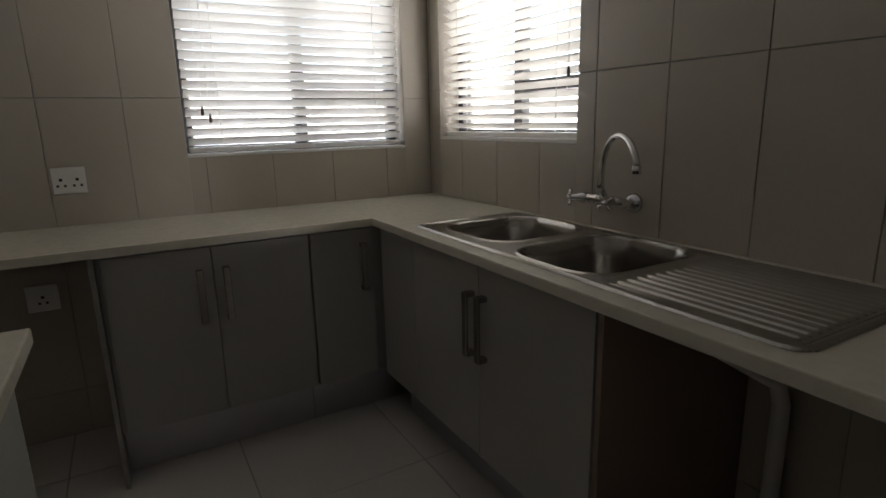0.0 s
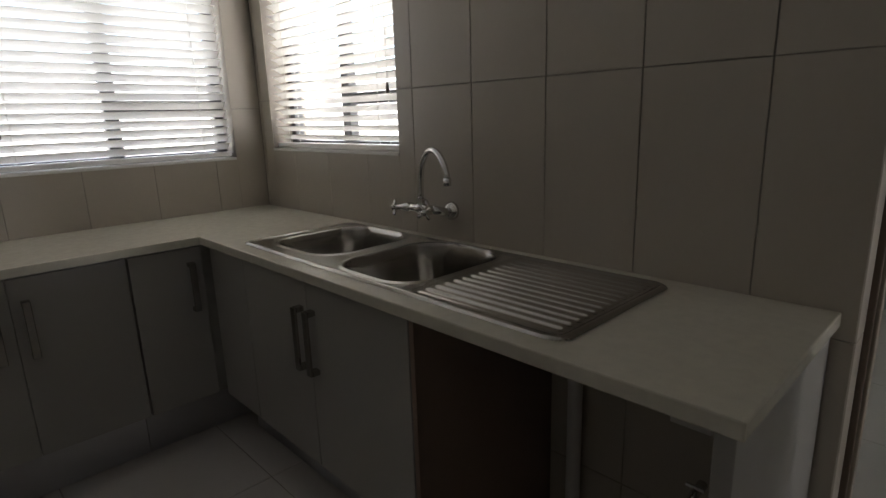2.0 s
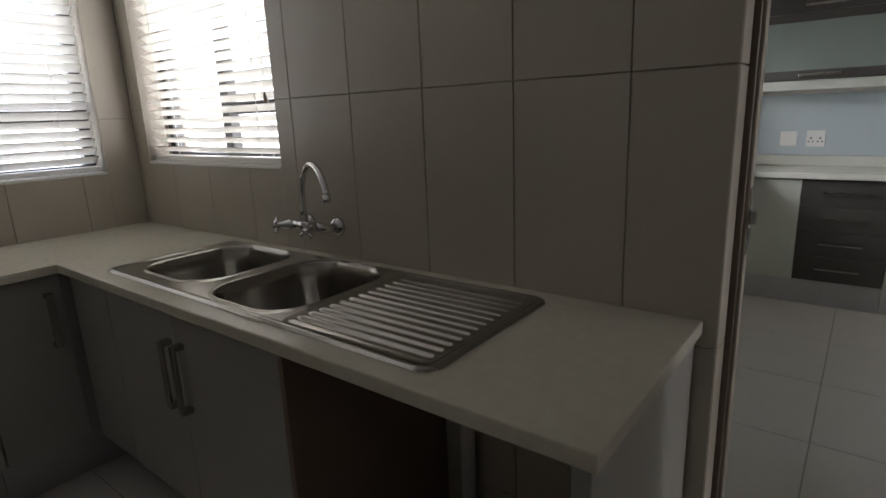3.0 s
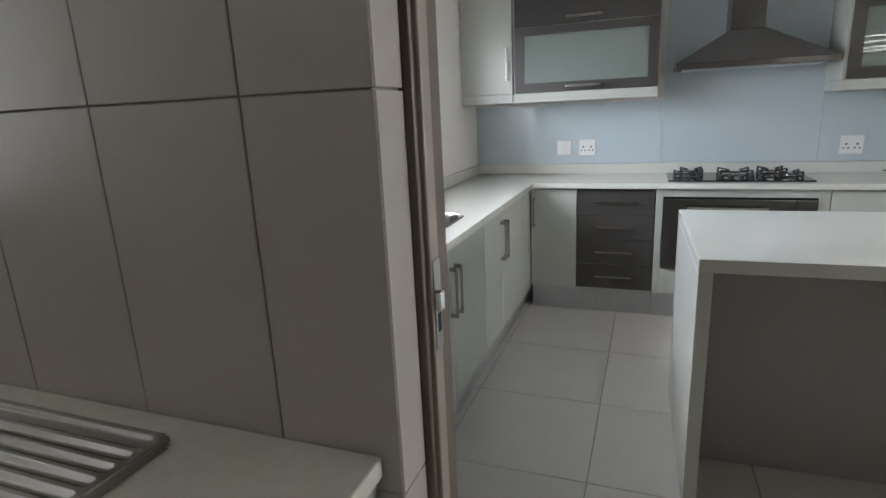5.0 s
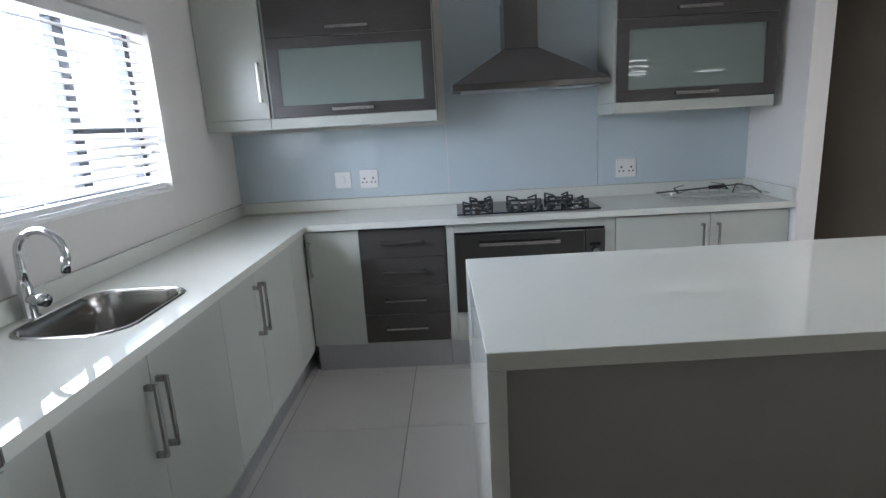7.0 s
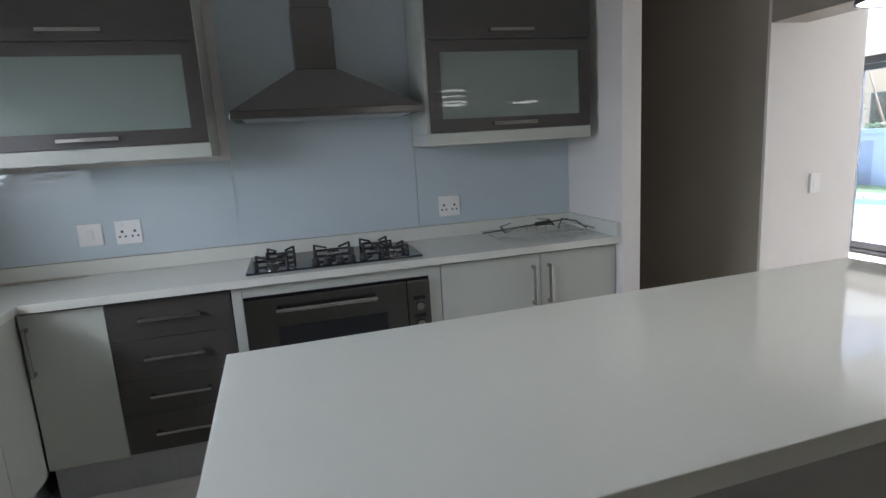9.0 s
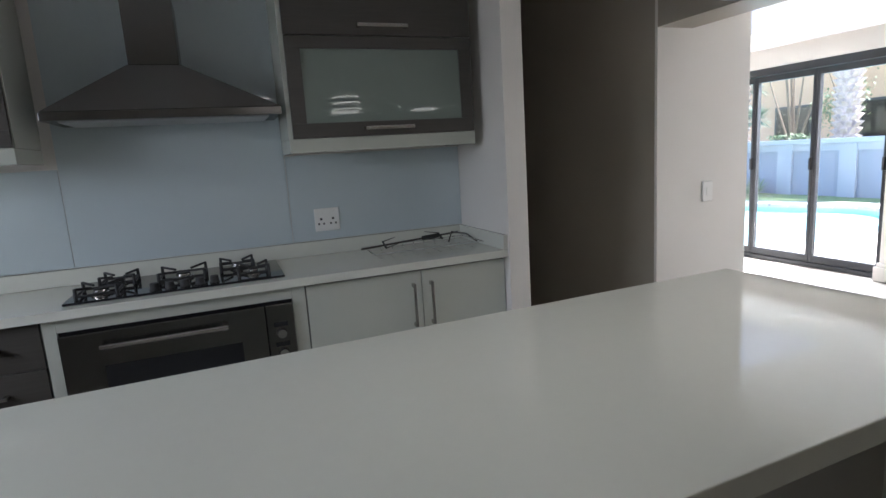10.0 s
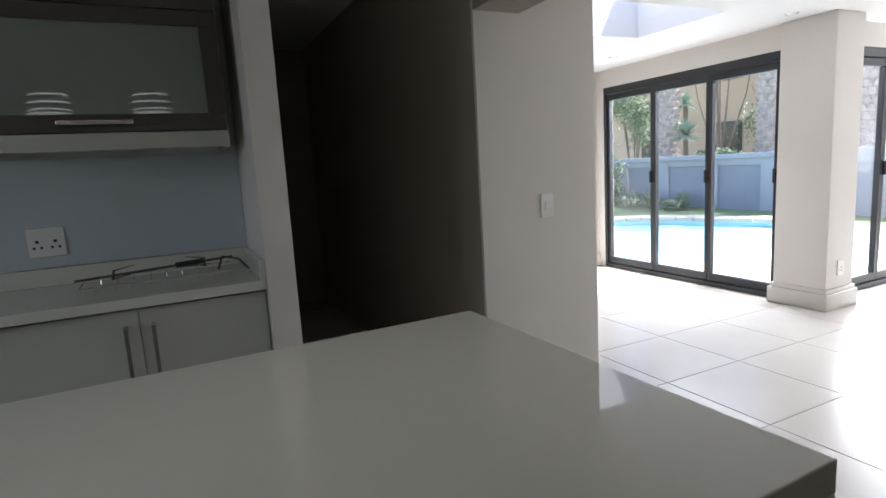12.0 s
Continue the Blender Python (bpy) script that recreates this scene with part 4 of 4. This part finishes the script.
cd_ = part("door", box(1.666, 2.028, UF - 0.018, UF, 1.486, 2.318, 0.0015), M_CAB, cu)
handle("y", UF - 0.018, -1, 1.995, 1.68, 0.21, True, cd_, th=0.014)
part("pelmet", box(1.664, 2.028, UF - 0.016, UF + 0.016, 1.424, 1.483, 0.002), M_CAB, cu)

# splashback of three glass sheets
sb_ = thing("glass_splashback", (3.2, KY, 0.975), "pale blue back-painted glass splashback behind the hob", "splashback", kind="structure")
for x0, x1 in ((KX + 0.002, 2.998), (3.001, 3.935), (3.938, 4.858)):
    part("panel", box(x0, x1, KY - 0.002, KY + 0.004, 0.974, 1.40 if x0 != 3.001 else CEIL - 0.01), M_SPLASH, sb_)

# island with waterfall ends
isl = thing("kitchen_island", (4.16, 1.645, 0), "white quartz island with waterfall ends and an open knee space", "island")
IT = 0.913
IX0, IX1, IY0, IY1 = 4.16 - 1.086, 4.16 + 1.086, 1.645 - 0.430, 1.645 + 0.430
part("top", box(IX0, IX1, IY0, IY1, IT - 0.045, IT, 0.0025), M_STONE, isl)
part("end_slab", box(IX0 + 0.0005, IX0 + 0.045, IY0 + 0.0005, IY1 - 0.0005, 0.0, IT - 0.0455, 0.002), M_STONE, isl)
part("end_slab", box(IX1 - 0.045, IX1 - 0.0005, IY0 + 0.0005, IY1 - 0.0005, 0.0, IT - 0.0455, 0.002), M_STONE, isl)
part("back_panel", box(IX0 + 0.046, IX1 - 0.046, 1.53, 1.55, 0.002, IT - 0.046), M_CAB2, isl, "pale grey panel at the back of the knee space")
part("carcass", box(IX0 + 0.046, IX1 - 0.046, 1.551, 2.01, 0.1, IT - 0.046), M_CAB, isl)
for i in range(4):
    a = IX0 + 0.05 + i * 0.517
    d = part("door", box(a, a + 0.514, 2.011, 2.029, 0.12, IT - 0.05, 0.0015), M_CAB, isl)
part("kickboard", box(IX0 + 0.046, IX1 - 0.046, 1.95, 1.966, 0.001, 0.099), M_KICK, isl)
isl.rotation_euler = (0, 0, radians(1.6))

# three pendants in a row over the island: stacked dark rings round a lit white diffuser
def revolve(profile, bm=None, n=40):
    bm = bm or bmesh.new()
    rings = [[bm.verts.new((r * math.cos(2 * math.pi * j / n), r * math.sin(2 * math.pi * j / n), z)) for j in range(n)] for r, z in profile]
    for p, q in zip(rings, rings[1:]):
        for j in range(n):
            bm.faces.new((p[j], p[(j + 1) % n], q[(j + 1) % n], q[j]))
    return bm


def at_place(bm, p):
    bmesh.ops.translate(bm, vec=p, verts=bm.verts)
    return bm


def pendant(x, y, z, open_rings=True):
    label = "dark ringed pendant with a lit white diffuser above the island" if open_rings else "closed dark pendant with a white bottom above the island end"
    t = thing("pendant_lamp", (x, y, z), label, "lamp", "pendants over the island")
    P = Vector((x, y, z))
    part("diffuser", at_place(revolve([(0.001, 0.009), (0.106, 0.009), (0.103, 0.050), (0.097, 0.092), (0.090, 0.130), (0.05, 0.15), (0.001, 0.152)]), P), M_BULB, t, "lit white diffuser", True)
    part("bottom_plate", at_place(revolve([(0.001, 0.003), (0.108, 0.003), (0.108, 0.008), (0.001, 0.008)]), P), M_GLOW, t, "white bottom glass")
    rings = ((0.116, 0.0, 0.010), (0.113, 0.020, 0.050), (0.108, 0.062, 0.092), (0.101, 0.104, 0.132))
    for r, z0, z1 in rings if open_rings else ((0.116, 0.0, 0.019), (0.114, 0.019, 0.061), (0.111, 0.061, 0.103), (0.105, 0.103, 0.136)):
        part("ring", at_place(revolve([(r - 0.008, z0), (r, z0), (r - 0.002, z1), (r - 0.010, z1), (r - 0.008, z0)]), P), M_ALU, t, "dark metal ring")
    part("cap", at_place(revolve([(0.094, 0.133), (0.080, 0.158), (0.045, 0.178), (0.020, 0.20), (0.012, 0.23), (0.001, 0.23)]), P), M_ALU, t, "", True)
    part("cord", rod([P + Vector((0, 0, 0.228)), (x, y, CEIL - 0.03)], 0.004, sides=8), M_IRON, t)
    part("ceiling_rose", rod([(x, y, CEIL - 0.03), (x, y, CEIL - 0.001)], [0.04, 0.05], sides=20), M_ALU, t)


pendant(4.02, 1.67, 1.772)
pendant(4.53, 1.67, 1.772)
pendant(5.05, 1.86, 1.752, False)

# rotisserie spit and wire tray lying on the worktop
rk = thing("rotisserie_spit", (4.5, 3.32, TOP), "steel rotisserie spit with forks and a black grip", "kitchen tool")
part("rod", rod([(4.22, 3.28, TOP + 0.040), (4.52, 3.35, TOP + 0.045), (4.78, 3.41, TOP + 0.050)], 0.005, sides=8), M_STEEL, rk)
part("grip", rod([(4.56, 3.358, TOP + 0.047), (4.66, 3.381, TOP + 0.049)], 0.011, sides=10), M_IRON, rk, "black plastic grip")
for u in (0.22, 0.80):
    p = Vector((4.22 + 0.56 * u, 3.28 + 0.13 * u, TOP + 0.044))
    fb = rod([p + Vector((0, -0.03, -0.012)), p + Vector((0, 0.03, 0.012))], 0.005, sides=8)
    for e in (-1, 1):
        q = p + Vector((0, 0.03 * e, 0.012 * e))
        rod([q, q + Vector((0.07 if u < 0.5 else -0.07, 0.02, 0.012))], [0.003, 0.0015], fb, 6)
    part("fork", fb, M_STEEL, rk)
part("bracket", rod([(4.72, 3.40, TOP + 0.002), (4.74, 3.40, TOP + 0.055), (4.80, 3.34, TOP + 0.045), (4.83, 3.28, TOP + 0.01)], 0.005, sides=8), M_STEEL, rk)
wr = thing("wire_tray", (4.5, 3.25, TOP), "shallow chrome wire tray on the worktop", "rack")
fr = rod([(4.25, 3.14, TOP + 0.03), (4.80, 3.14, TOP + 0.03), (4.80, 3.40, TOP + 0.03), (4.25, 3.40, TOP + 0.03), (4.25, 3.14, TOP + 0.03)], 0.003, sides=6)
part("rim", fr, M_CHROME, wr)
for i in range(9):
    x = 4.29 + i * 0.058
    part("wire", rod([(x, 3.14, TOP + 0.03), (x, 3.15, TOP + 0.002), (x, 3.39, TOP + 0.002), (x, 3.40, TOP + 0.03)], 0.0016, sides=5), M_CHROME, wr)
stp = thing("trim_strip", (1.95, 3.46, TOP), "thin brown edging strip lying against the upstand", "strip")
part("strip", box(1.70, 2.30, 3.478, 3.492, TOP + 0.001, TOP + 0.008, 0.001), M_INNER, stp)


# ---- folding doors ----
def folding_door(axis, F, sign, u0, u1, z1, leaves, name, label):
    at = (F, (u0 + u1) / 2, 0) if axis == "x" else ((u0 + u1) / 2, F, 0)
    t = thing(name, at, label, "door", kind="structure")
    D = -0.094
    part("head_rail", box(*place(axis, F, sign, u0, u1, D, D + 0.09, z1 - 0.075, z1 - 0.001), 0.003), M_ALU, t)
    part("sill_rail", box(*place(axis, F, sign, u0, u1, D, D + 0.09, 0.002, 0.045), 0.003), M_ALU, t)
    for e in (u0, u1 - 0.036):
        part("side_post", box(*place(axis, F, sign, e, e + 0.036, D, D + 0.09, 0.046, z1 - 0.076), 0.003), M_ALU, t)
    w = (u1 - u0 - 0.072) / leaves
    for i in range(leaves):
        a = u0 + 0.036 + i * w
        s = 0.034
        fb = box(*place(axis, F, sign, a + 0.002, a + s, D + 0.02, D + 0.07, 0.05, z1 - 0.08), 0.003)
        box(*place(axis, F, sign, a + w - s, a + w - 0.002, D + 0.02, D + 0.07, 0.05, z1 - 0.08), 0.003, fb)
        box(*place(axis, F, sign, a + s, a + w - s, D + 0.021, D + 0.069, 0.05, 0.05 + 0.07), 0.003, fb)
        box(*place(axis, F, sign, a + s, a + w - s, D + 0.021, D + 0.069, z1 - 0.08 - 0.06, z1 - 0.08), 0.003, fb)
        lf = part("leaf", fb, M_ALU, t)
        part("pane", box(*place(axis, F, sign, a + s, a + w - s, D + 0.042, D + 0.048, 0.12, z1 - 0.14)), M_GLASS, lf).visible_shadow = False
        part("handle", box(*place(axis, F, sign, a + 0.006, a + 0.030, D + 0.07, D + 0.095, 0.98, 1.10), 0.004), M_IRON, lf)
    return t


folding_door("x", DX, -1, 3.752, 5.80, 2.03, 3, "door_2", "charcoal aluminium folding door with three glazed leaves, closed")
folding_door("y", 3.52, -1, 9.385, 12.90, 2.03, 5, "door_3", "charcoal aluminium folding door with glazed leaves, closed")

# downlights
for i, (x, y) in enumerate(((8.75, 3.52), (8.54, 5.10), (6.80, 3.35), (8.6, 1.4))):
    dl = thing("downlight", (x, y, LIV), "round recessed downlight with a chrome ring, unlit", "light", "living room downlights")
    part("ring", rod([(x, y, LIV - 0.006), (x, y, LIV - 0.0005)], [0.040, 0.046], sides=24), M_CHROME, dl)
    part("lens", rod([(x, y, LIV - 0.008), (x, y, LIV - 0.0062)], 0.028, sides=18), M_PLASTIC, dl)

# ---- garden ----
GWX = 16.0
gw = thing("garden_wall", (GWX, 10, -0.1), "blue-grey plastered garden wall with recessed panels and a coping", "wall")
part("wall", box(GWX + 0.06, GWX + 0.25, 2.0, 22.0, -0.15, 1.05), M_GWALL2, gw)
part("coping", box(GWX - 0.06, GWX + 0.32, 2.0, 22.0, 1.051, 1.16, 0.01), M_GWALL, gw)
for i in range(14):
    y = 2.6 + i * 1.42
    part("pilaster", box(GWX, GWX + 0.059, y, y + 0.36, -0.15, 1.05, 0.004), M_GWALL, gw)
    part("panel_rail", box(GWX + 0.012, GWX + 0.058, y + 0.361, y + 1.419, 0.90, 1.05, 0.003), M_GWALL, gw)
yw = thing("boundary_wall", (-4.0, 0, 0), "plain white-washed boundary wall outside the scullery", "wall")
part("wall", box(-4.4, -4.2, -8.0, 9.0, -0.15, 1.9), M_PAINT, yw)
yw2 = thing("boundary_wall", (-1.0, 6.2, 0), "plain white-washed boundary wall outside the scullery", "wall")
part("wall", box(-4.2, 1.4, 6.2, 6.4, -0.15, 1.9), M_PAINT, yw2)

rnd = random.Random(7)


def palm_trunk(x, y, r, h):
    t = thing("palm_tree", (x, y, -0.1), "thick palm trunk with rough cut leaf bases", "tree")
    part("trunk", rod([(x, y, -0.1 + h * i / 8) for i in range(9)], [r * 0.85 * (1.08 - 0.02 * i) for i in range(9)], sides=14), M_BARK, t)
    sc = bmesh.new()
    rows_ = int(h / 0.16)
    for i in range(rows_):
        for j in range(9):
            a = 2 * math.pi * (j + 0.5 * (i % 2)) / 9 + rnd.uniform(-0.06, 0.06)
            z = -0.05 + i * 0.16
            o = Vector((math.cos(a), math.sin(a), 0))
            c = Vector((x, y, z)) + o * r * 0.8
            tg = Vector((-o.y, o.x, 0))
            b0 = [sc.verts.new(c + tg * s * 0.09 * r / 0.3 + Vector((0, 0, -0.03))) for s in (-1, 1)]
            b1 = [sc.verts.new(c + o * rnd.uniform(0.09, 0.14) + tg * s * 0.05 * r / 0.3 + Vector((0, 0, rnd.uniform(0.09, 0.13)))) for s in (-1, 1)]
            b2 = [sc.verts.new(c + tg * s * 0.06 * r / 0.3 + Vector((0, 0, 0.15))) for s in (-1, 1)]
            sc.faces.new((b0[0], b0[1], b1[1], b1[0])), sc.faces.new((b1[0], b1[1], b2[1], b2[0]))
            sc.faces.new((b0[0], b1[0], b2[0])), sc.faces.new((b0[1], b2[1], b1[1]))
    tagged(part("leaf_bases", sc, M_BARK, t), kind="stuff")
    cr = bmesh.new()
    for i in range(26):
        a, e = rnd.uniform(0, 6.28), rnd.uniform(-0.3, 1.1)
        frond(cr, Vector((x, y, h - 0.1)), a, e, rnd.uniform(1.8, 2.6))
    tagged(part("crown", cr, M_LEAF, t), kind="stuff")


def frond(bm, base, a, e, ln):
    o = Vector((math.cos(a), math.sin(a), 0))
    s = Vector((-o.y, o.x, 0))
    for i in range(14):
        u = (i + 1) / 14
        p = base + o * ln * u * math.cos(e) + Vector((0, 0, ln * (u * math.sin(e) - 0.5 * u * u)))
        for d in (-1, 1):
            w = 0.5 * math.sin(math.pi * min(0.95, u)) + 0.1
            tip = p + s * d * w + o * 0.25 + Vector((0, 0, -0.12))
            bm.faces.new((bm.verts.new(p), bm.verts.new(p + o * 0.05), bm.verts.new(tip)))


def blade_plant(x, y, z, n, ln, name, label, trunk=0.0, material=None):
    t = thing(name, (x, y, -0.1), label, "plant")
    if trunk:
        part("trunk", rod([(x, y, -0.1), (x + 0.03, y, z * 0.5), (x, y, z)], [0.09, 0.07, 0.06], sides=10), M_TWIG, t)
    bm = bmesh.new()
    for i in range(n):
        a, e = rnd.uniform(0, 6.28), rnd.uniform(-0.5, 1.45)
        o = Vector((math.cos(a) * math.cos(e), math.sin(a) * math.cos(e), math.sin(e)))
        s = Vector((-math.sin(a), math.cos(a), 0)) * 0.016 * ln / 0.6
        b = Vector((x, y, z))
        q = b + o * ln * 0.55 * rnd.uniform(0.8, 1.1)
        tip = b + o * ln * rnd.uniform(0.8, 1.1) - Vector((0, 0, 0.12 * ln))
        v = [bm.verts.new(c) for c in (b - s * 0.6, b + s * 0.6, q + s, tip, q - s)]
        bm.faces.new(v)
    tagged(part("blades", bm, material or M_LEAF2, t), kind="stuff")


def bush(x, y, z0, rx, ry, rz, n, name, label, size=0.06, material=None, stem=True):
    t = thing(name, (x, y, -0.1), label, "plant")
    if stem:
        sb2 = bmesh.new()
        for i in range(6):
            a = rnd.uniform(0, 6.28)
            rod([(x, y, -0.1), (x + 0.3 * rx * math.cos(a), y + 0.3 * ry * math.sin(a), z0), (x + 0.7 * rx * math.cos(a), y + 0.7 * ry * math.sin(a), z0 + rz * 0.6)], [0.03, 0.018, 0.008], sb2, 6)
        part("stems", sb2, M_TWIG, t)
    bm = bmesh.new()
    lumps = [(rnd.uniform(-0.7, 0.7) * rx, rnd.uniform(-0.7, 0.7) * ry, rnd.uniform(-0.6, 0.8) * rz) for _ in range(9)]
    for i in range(n):
        lx, ly, lz = lumps[i % 9]
        c = Vector((x + lx + rnd.gauss(0, 0.22) * rx, y + ly + rnd.gauss(0, 0.22) * ry, z0 + lz + rnd.gauss(0, 0.22) * rz))
        if c.z < -0.08:
            c.z = -0.08 + rnd.uniform(0, 0.1)
        m = Euler((rnd.uniform(-1, 1), rnd.uniform(-1, 1), rnd.uniform(0, 6.28))).to_matrix()
        v = [bm.verts.new(c + m @ Vector(p) * size * rnd.uniform(0.7, 1.4)) for p in ((-1, 0, 0), (0, -0.45, 0.1), (1, 0, 0), (0, 0.45, 0.1))]
        bm.faces.new(v)
    tagged(part("leaves", bm, material or M_LEAF, t), kind="stuff")


palm_trunk(17.3, 12.28, 0.26, 6.0)
palm_trunk(17.3, 9.34, 0.25, 6.0)
palm_trunk(17.3, 7.2, 0.22, 6.0)
blade_plant(17.0, 11.45, 1.72, 320, 0.50, "yucca_plant", "spiky grey-green yucca rosette behind the wall", 1)
blade_plant(17.7, 12.05, 2.55, 200, 0.42, "yucca_plant", "spiky grey-green yucca rosette behind the wall", 1)
for i in range(11):
    blade_plant(15.5 + rnd.uniform(-0.3, 0.2), 10.0 + i * 0.42 + rnd.uniform(-0.1, 0.1), -0.05, 90, 0.5, "border_plant", "strappy green plants in the border by the wall", 0, M_LEAF)
bush(15.6, 12.6, 0.55, 0.5, 0.5, 0.5, 900, "garden_shrub", "loose leafy shrub in front of the garden wall", 0.05)
bush(17.6, 13.9, 2.2, 0.9, 0.9, 0.8, 3200, "garden_tree", "leafy small tree behind the garden wall", 0.05)
bush(16.9, 10.3, 1.12, 0.3, 0.6, 0.14, 700, "garden_shrub", "low green shrub along the top of the wall", 0.05)
bush(18.6, 10.3, 2.3, 0.6, 0.5, 1.0, 700, "garden_tree", "pale green leafy tree by the neighbouring house", 0.05)
br = thing("bare_tree", (17.4, 10.7, -0.1), "bare multi-stemmed tree with thin upright branches", "tree")
for i in range(9):
    a = rnd.uniform(0, 6.28)
    k = rnd.uniform(0.2, 0.9)
    part("branch", rod([(17.4, 10.7, 0), (17.4 + 0.15 * k * math.cos(a), 10.7 + 0.2 * k * math.sin(a), 1.2), (17.4 + 0.5 * k * math.cos(a), 10.7 + 0.8 * k * math.sin(a), 2.6), (17.4 + 0.7 * k * math.cos(a), 10.7 + 1.2 * k * math.sin(a), 4.2)], [0.035, 0.03, 0.02, 0.008], sides=6), M_TWIG, br)
# neighbouring house
for i in range(7):
    bush(15.2 + rnd.uniform(-0.3, 0.2), 10.2 + 0.55 * i, 0.05, 0.3, 0.3, 0.12, 260, "border_plant", "low leafy ground cover in the border by the wall", 0.045, None, False)
hs = thing("neighbour_house", (24, 11, -0.1), "two-storey beige plastered house behind the garden wall", "house")
part("wall", box(22.0, 30.0, 5.5, 24.0, -0.15, 6.0), M_PLASTER, hs)
rf = bmesh.new()
v = [rf.verts.new(p) for p in ((21.4, 4.9, 6.0), (30.6, 4.9, 6.0), (30.6, 24.6, 6.0), (21.4, 24.6, 6.0), (26, 8.5, 8.2), (26, 21, 8.2))]
for q in ((0, 1, 4), (1, 2, 5, 4), (2, 3, 5), (3, 0, 4, 5), (3, 2, 1, 0)):
    rf.faces.new([v[i] for i in q])
part("roof", rf, M_ROOF, hs)
for y in (7.6, 10.6, 13.4, 16.5, 19.5):
    for z in (0.9, 3.6):
        wi = part("window", box(21.94, 21.998, y, y + 1.3, z, z + 1.3, 0.004), M_ALU2, hs)
        part("pane", box(21.92, 21.938, y + 0.08, y + 1.22, z + 0.08, z + 1.22), M_BLACKGLASS, wi)
bl = part("balcony", box(20.8, 21.999, 6.2, 9.4, 2.75, 2.95, 0.01), M_PAINT, hs)
for i in range(22):
    part("baluster", rod([(20.86, 6.25 + i * 0.145, 2.951), (20.86, 6.25 + i * 0.145, 3.8)], 0.012, sides=6), M_IRON, bl)
part("rail", box(20.84, 20.88, 6.2, 9.4, 3.80, 3.84, 0.004), M_IRON, bl)


# ---- tiles, piece by piece ----
TILE_MESH = {}


def tile(name, x0, x1, y0, y1, z0, z1, material, parent, r=0.0012):
    """One tile: a slab with chamfered rim; alike tiles share their mesh."""
    key = (round(x1 - x0, 4), round(y1 - y0, 4), round(z1 - z0, 4), material.name)
    if key not in TILE_MESH:
        bm = box(-key[0] / 2, key[0] / 2, -key[1] / 2, key[1] / 2, -key[2] / 2, key[2] / 2, r, None, 1)
        me = bpy.data.meshes.new(name)
        bm.to_mesh(me)
        bm.free()
        me.materials.append(material)
        TILE_MESH[key] = me
    ob = new(name, TILE_MESH[key])
    ob.parent = parent
    ob.location = ((x0 + x1) / 2, (y0 + y1) / 2, (z0 + z1) / 2)
    return ob


def cut(rects, hole):
    out = []
    for a, b, c, d in rects:
        h0, h1, k0, k1 = max(a, hole[0]), min(b, hole[1]), max(c, hole[2]), min(d, hole[3])
        if h0 >= h1 or k0 >= k1:
            out.append((a, b, c, d))
            continue
        out += [r for r in ((a, h0, c, d), (h1, b, c, d), (h0, h1, c, k0), (h0, h1, k1, d)) if r[1] - r[0] > 0.004 and r[3] - r[2] > 0.004]
    return out


def tiled_wall(axis, F, sign, parent, us, ws, holes, gap=0.0014):
    for a, b in zip(us, us[1:]):
        for c, d in zip(ws, ws[1:]):
            rects = [(a + gap, b - gap, c + gap, d - gap)]
            for h in holes:
                rects = cut(rects, h)
            for r in rects:
                q = place(axis, F, sign, r[0], r[1], -0.0055, 0, r[2], r[3])
                tile("tile", *q, M_TILE_W, parent)


ux = [0.0, 0.025] + [0.323 + 0.2947 * i for i in range(8)] + [2.598]
uz = [0.0, 0.235, 0.835, 1.435, 2.035, CEIL]
tiled_wall("y", 0, -1, w_north, ux, uz, [WIN2])
tiled_wall("y", 0, -1, w_north, [3.495, 3.79, 4.0], uz, [])
tiled_wall("y", 0, -1, w_north, [2.598, 2.90, 3.20, 3.495], [2.05, CEIL], [])
wy = [-3.2, -2.87, -2.58, -2.29, -2.0, -1.71, -1.42, -1.13, -0.84, -0.55, -0.26, 0.0]
tiled_wall("x", 0, 1, w_west, wy, [0.0, 0.2, 0.80, 1.40, 2.0, CEIL], [WIN1])
# tiled reveal at the door side
for c, d in zip(uz, uz[1:]):
    if c < 2.05:
        tile("tile", 2.591, 2.5985, 0.002, 0.0865, c + 0.0018, min(d, 2.05) - 0.0018, M_TILE_W, w_north)

# floor: bed of grout and square tiles
fl = tagged(part("floor", slab([-0.006, 6.54, DX + 0.02, 14.0], [-3.2, 3.52, 5.9, 6.4], lambda x, y: y < 3.52 or (x < DX and y < 6.4), -0.10, -0.003), M_GROUT), kind="structure")
gap = 0.0022
cells = []
for i in range(-1, 24):
    for j in range(-6, 11):
        x0, y0 = 0.355 + G * i, 0.02 + G * j
        x1, y1 = min(x0 + G, 14.0), min(y0 + G, 6.0)
        if x0 > DX and y0 > 3.5 or y0 < -3.2:
            continue
        if y0 < -0.2 and 4.0 < x0 < 6.0:
            continue
        if y0 >= 0 and x1 < 1.7:
            continue
        if x0 > 9.6 and y0 < -0.6:
            continue
        if x0 >= DX - 0.3:
            y1 = min(y1, 3.6)
        if y1 - y0 > 0.05:
            cells.append((max(x0, 0.0), x1, y0, y1))
for x0, x1, y0, y1 in cells:
    tile("tile", x0 + gap, x1 - gap, y0 + gap, y1 - gap, -0.010, 0.0, M_TILE_F, fl, 0.0015)
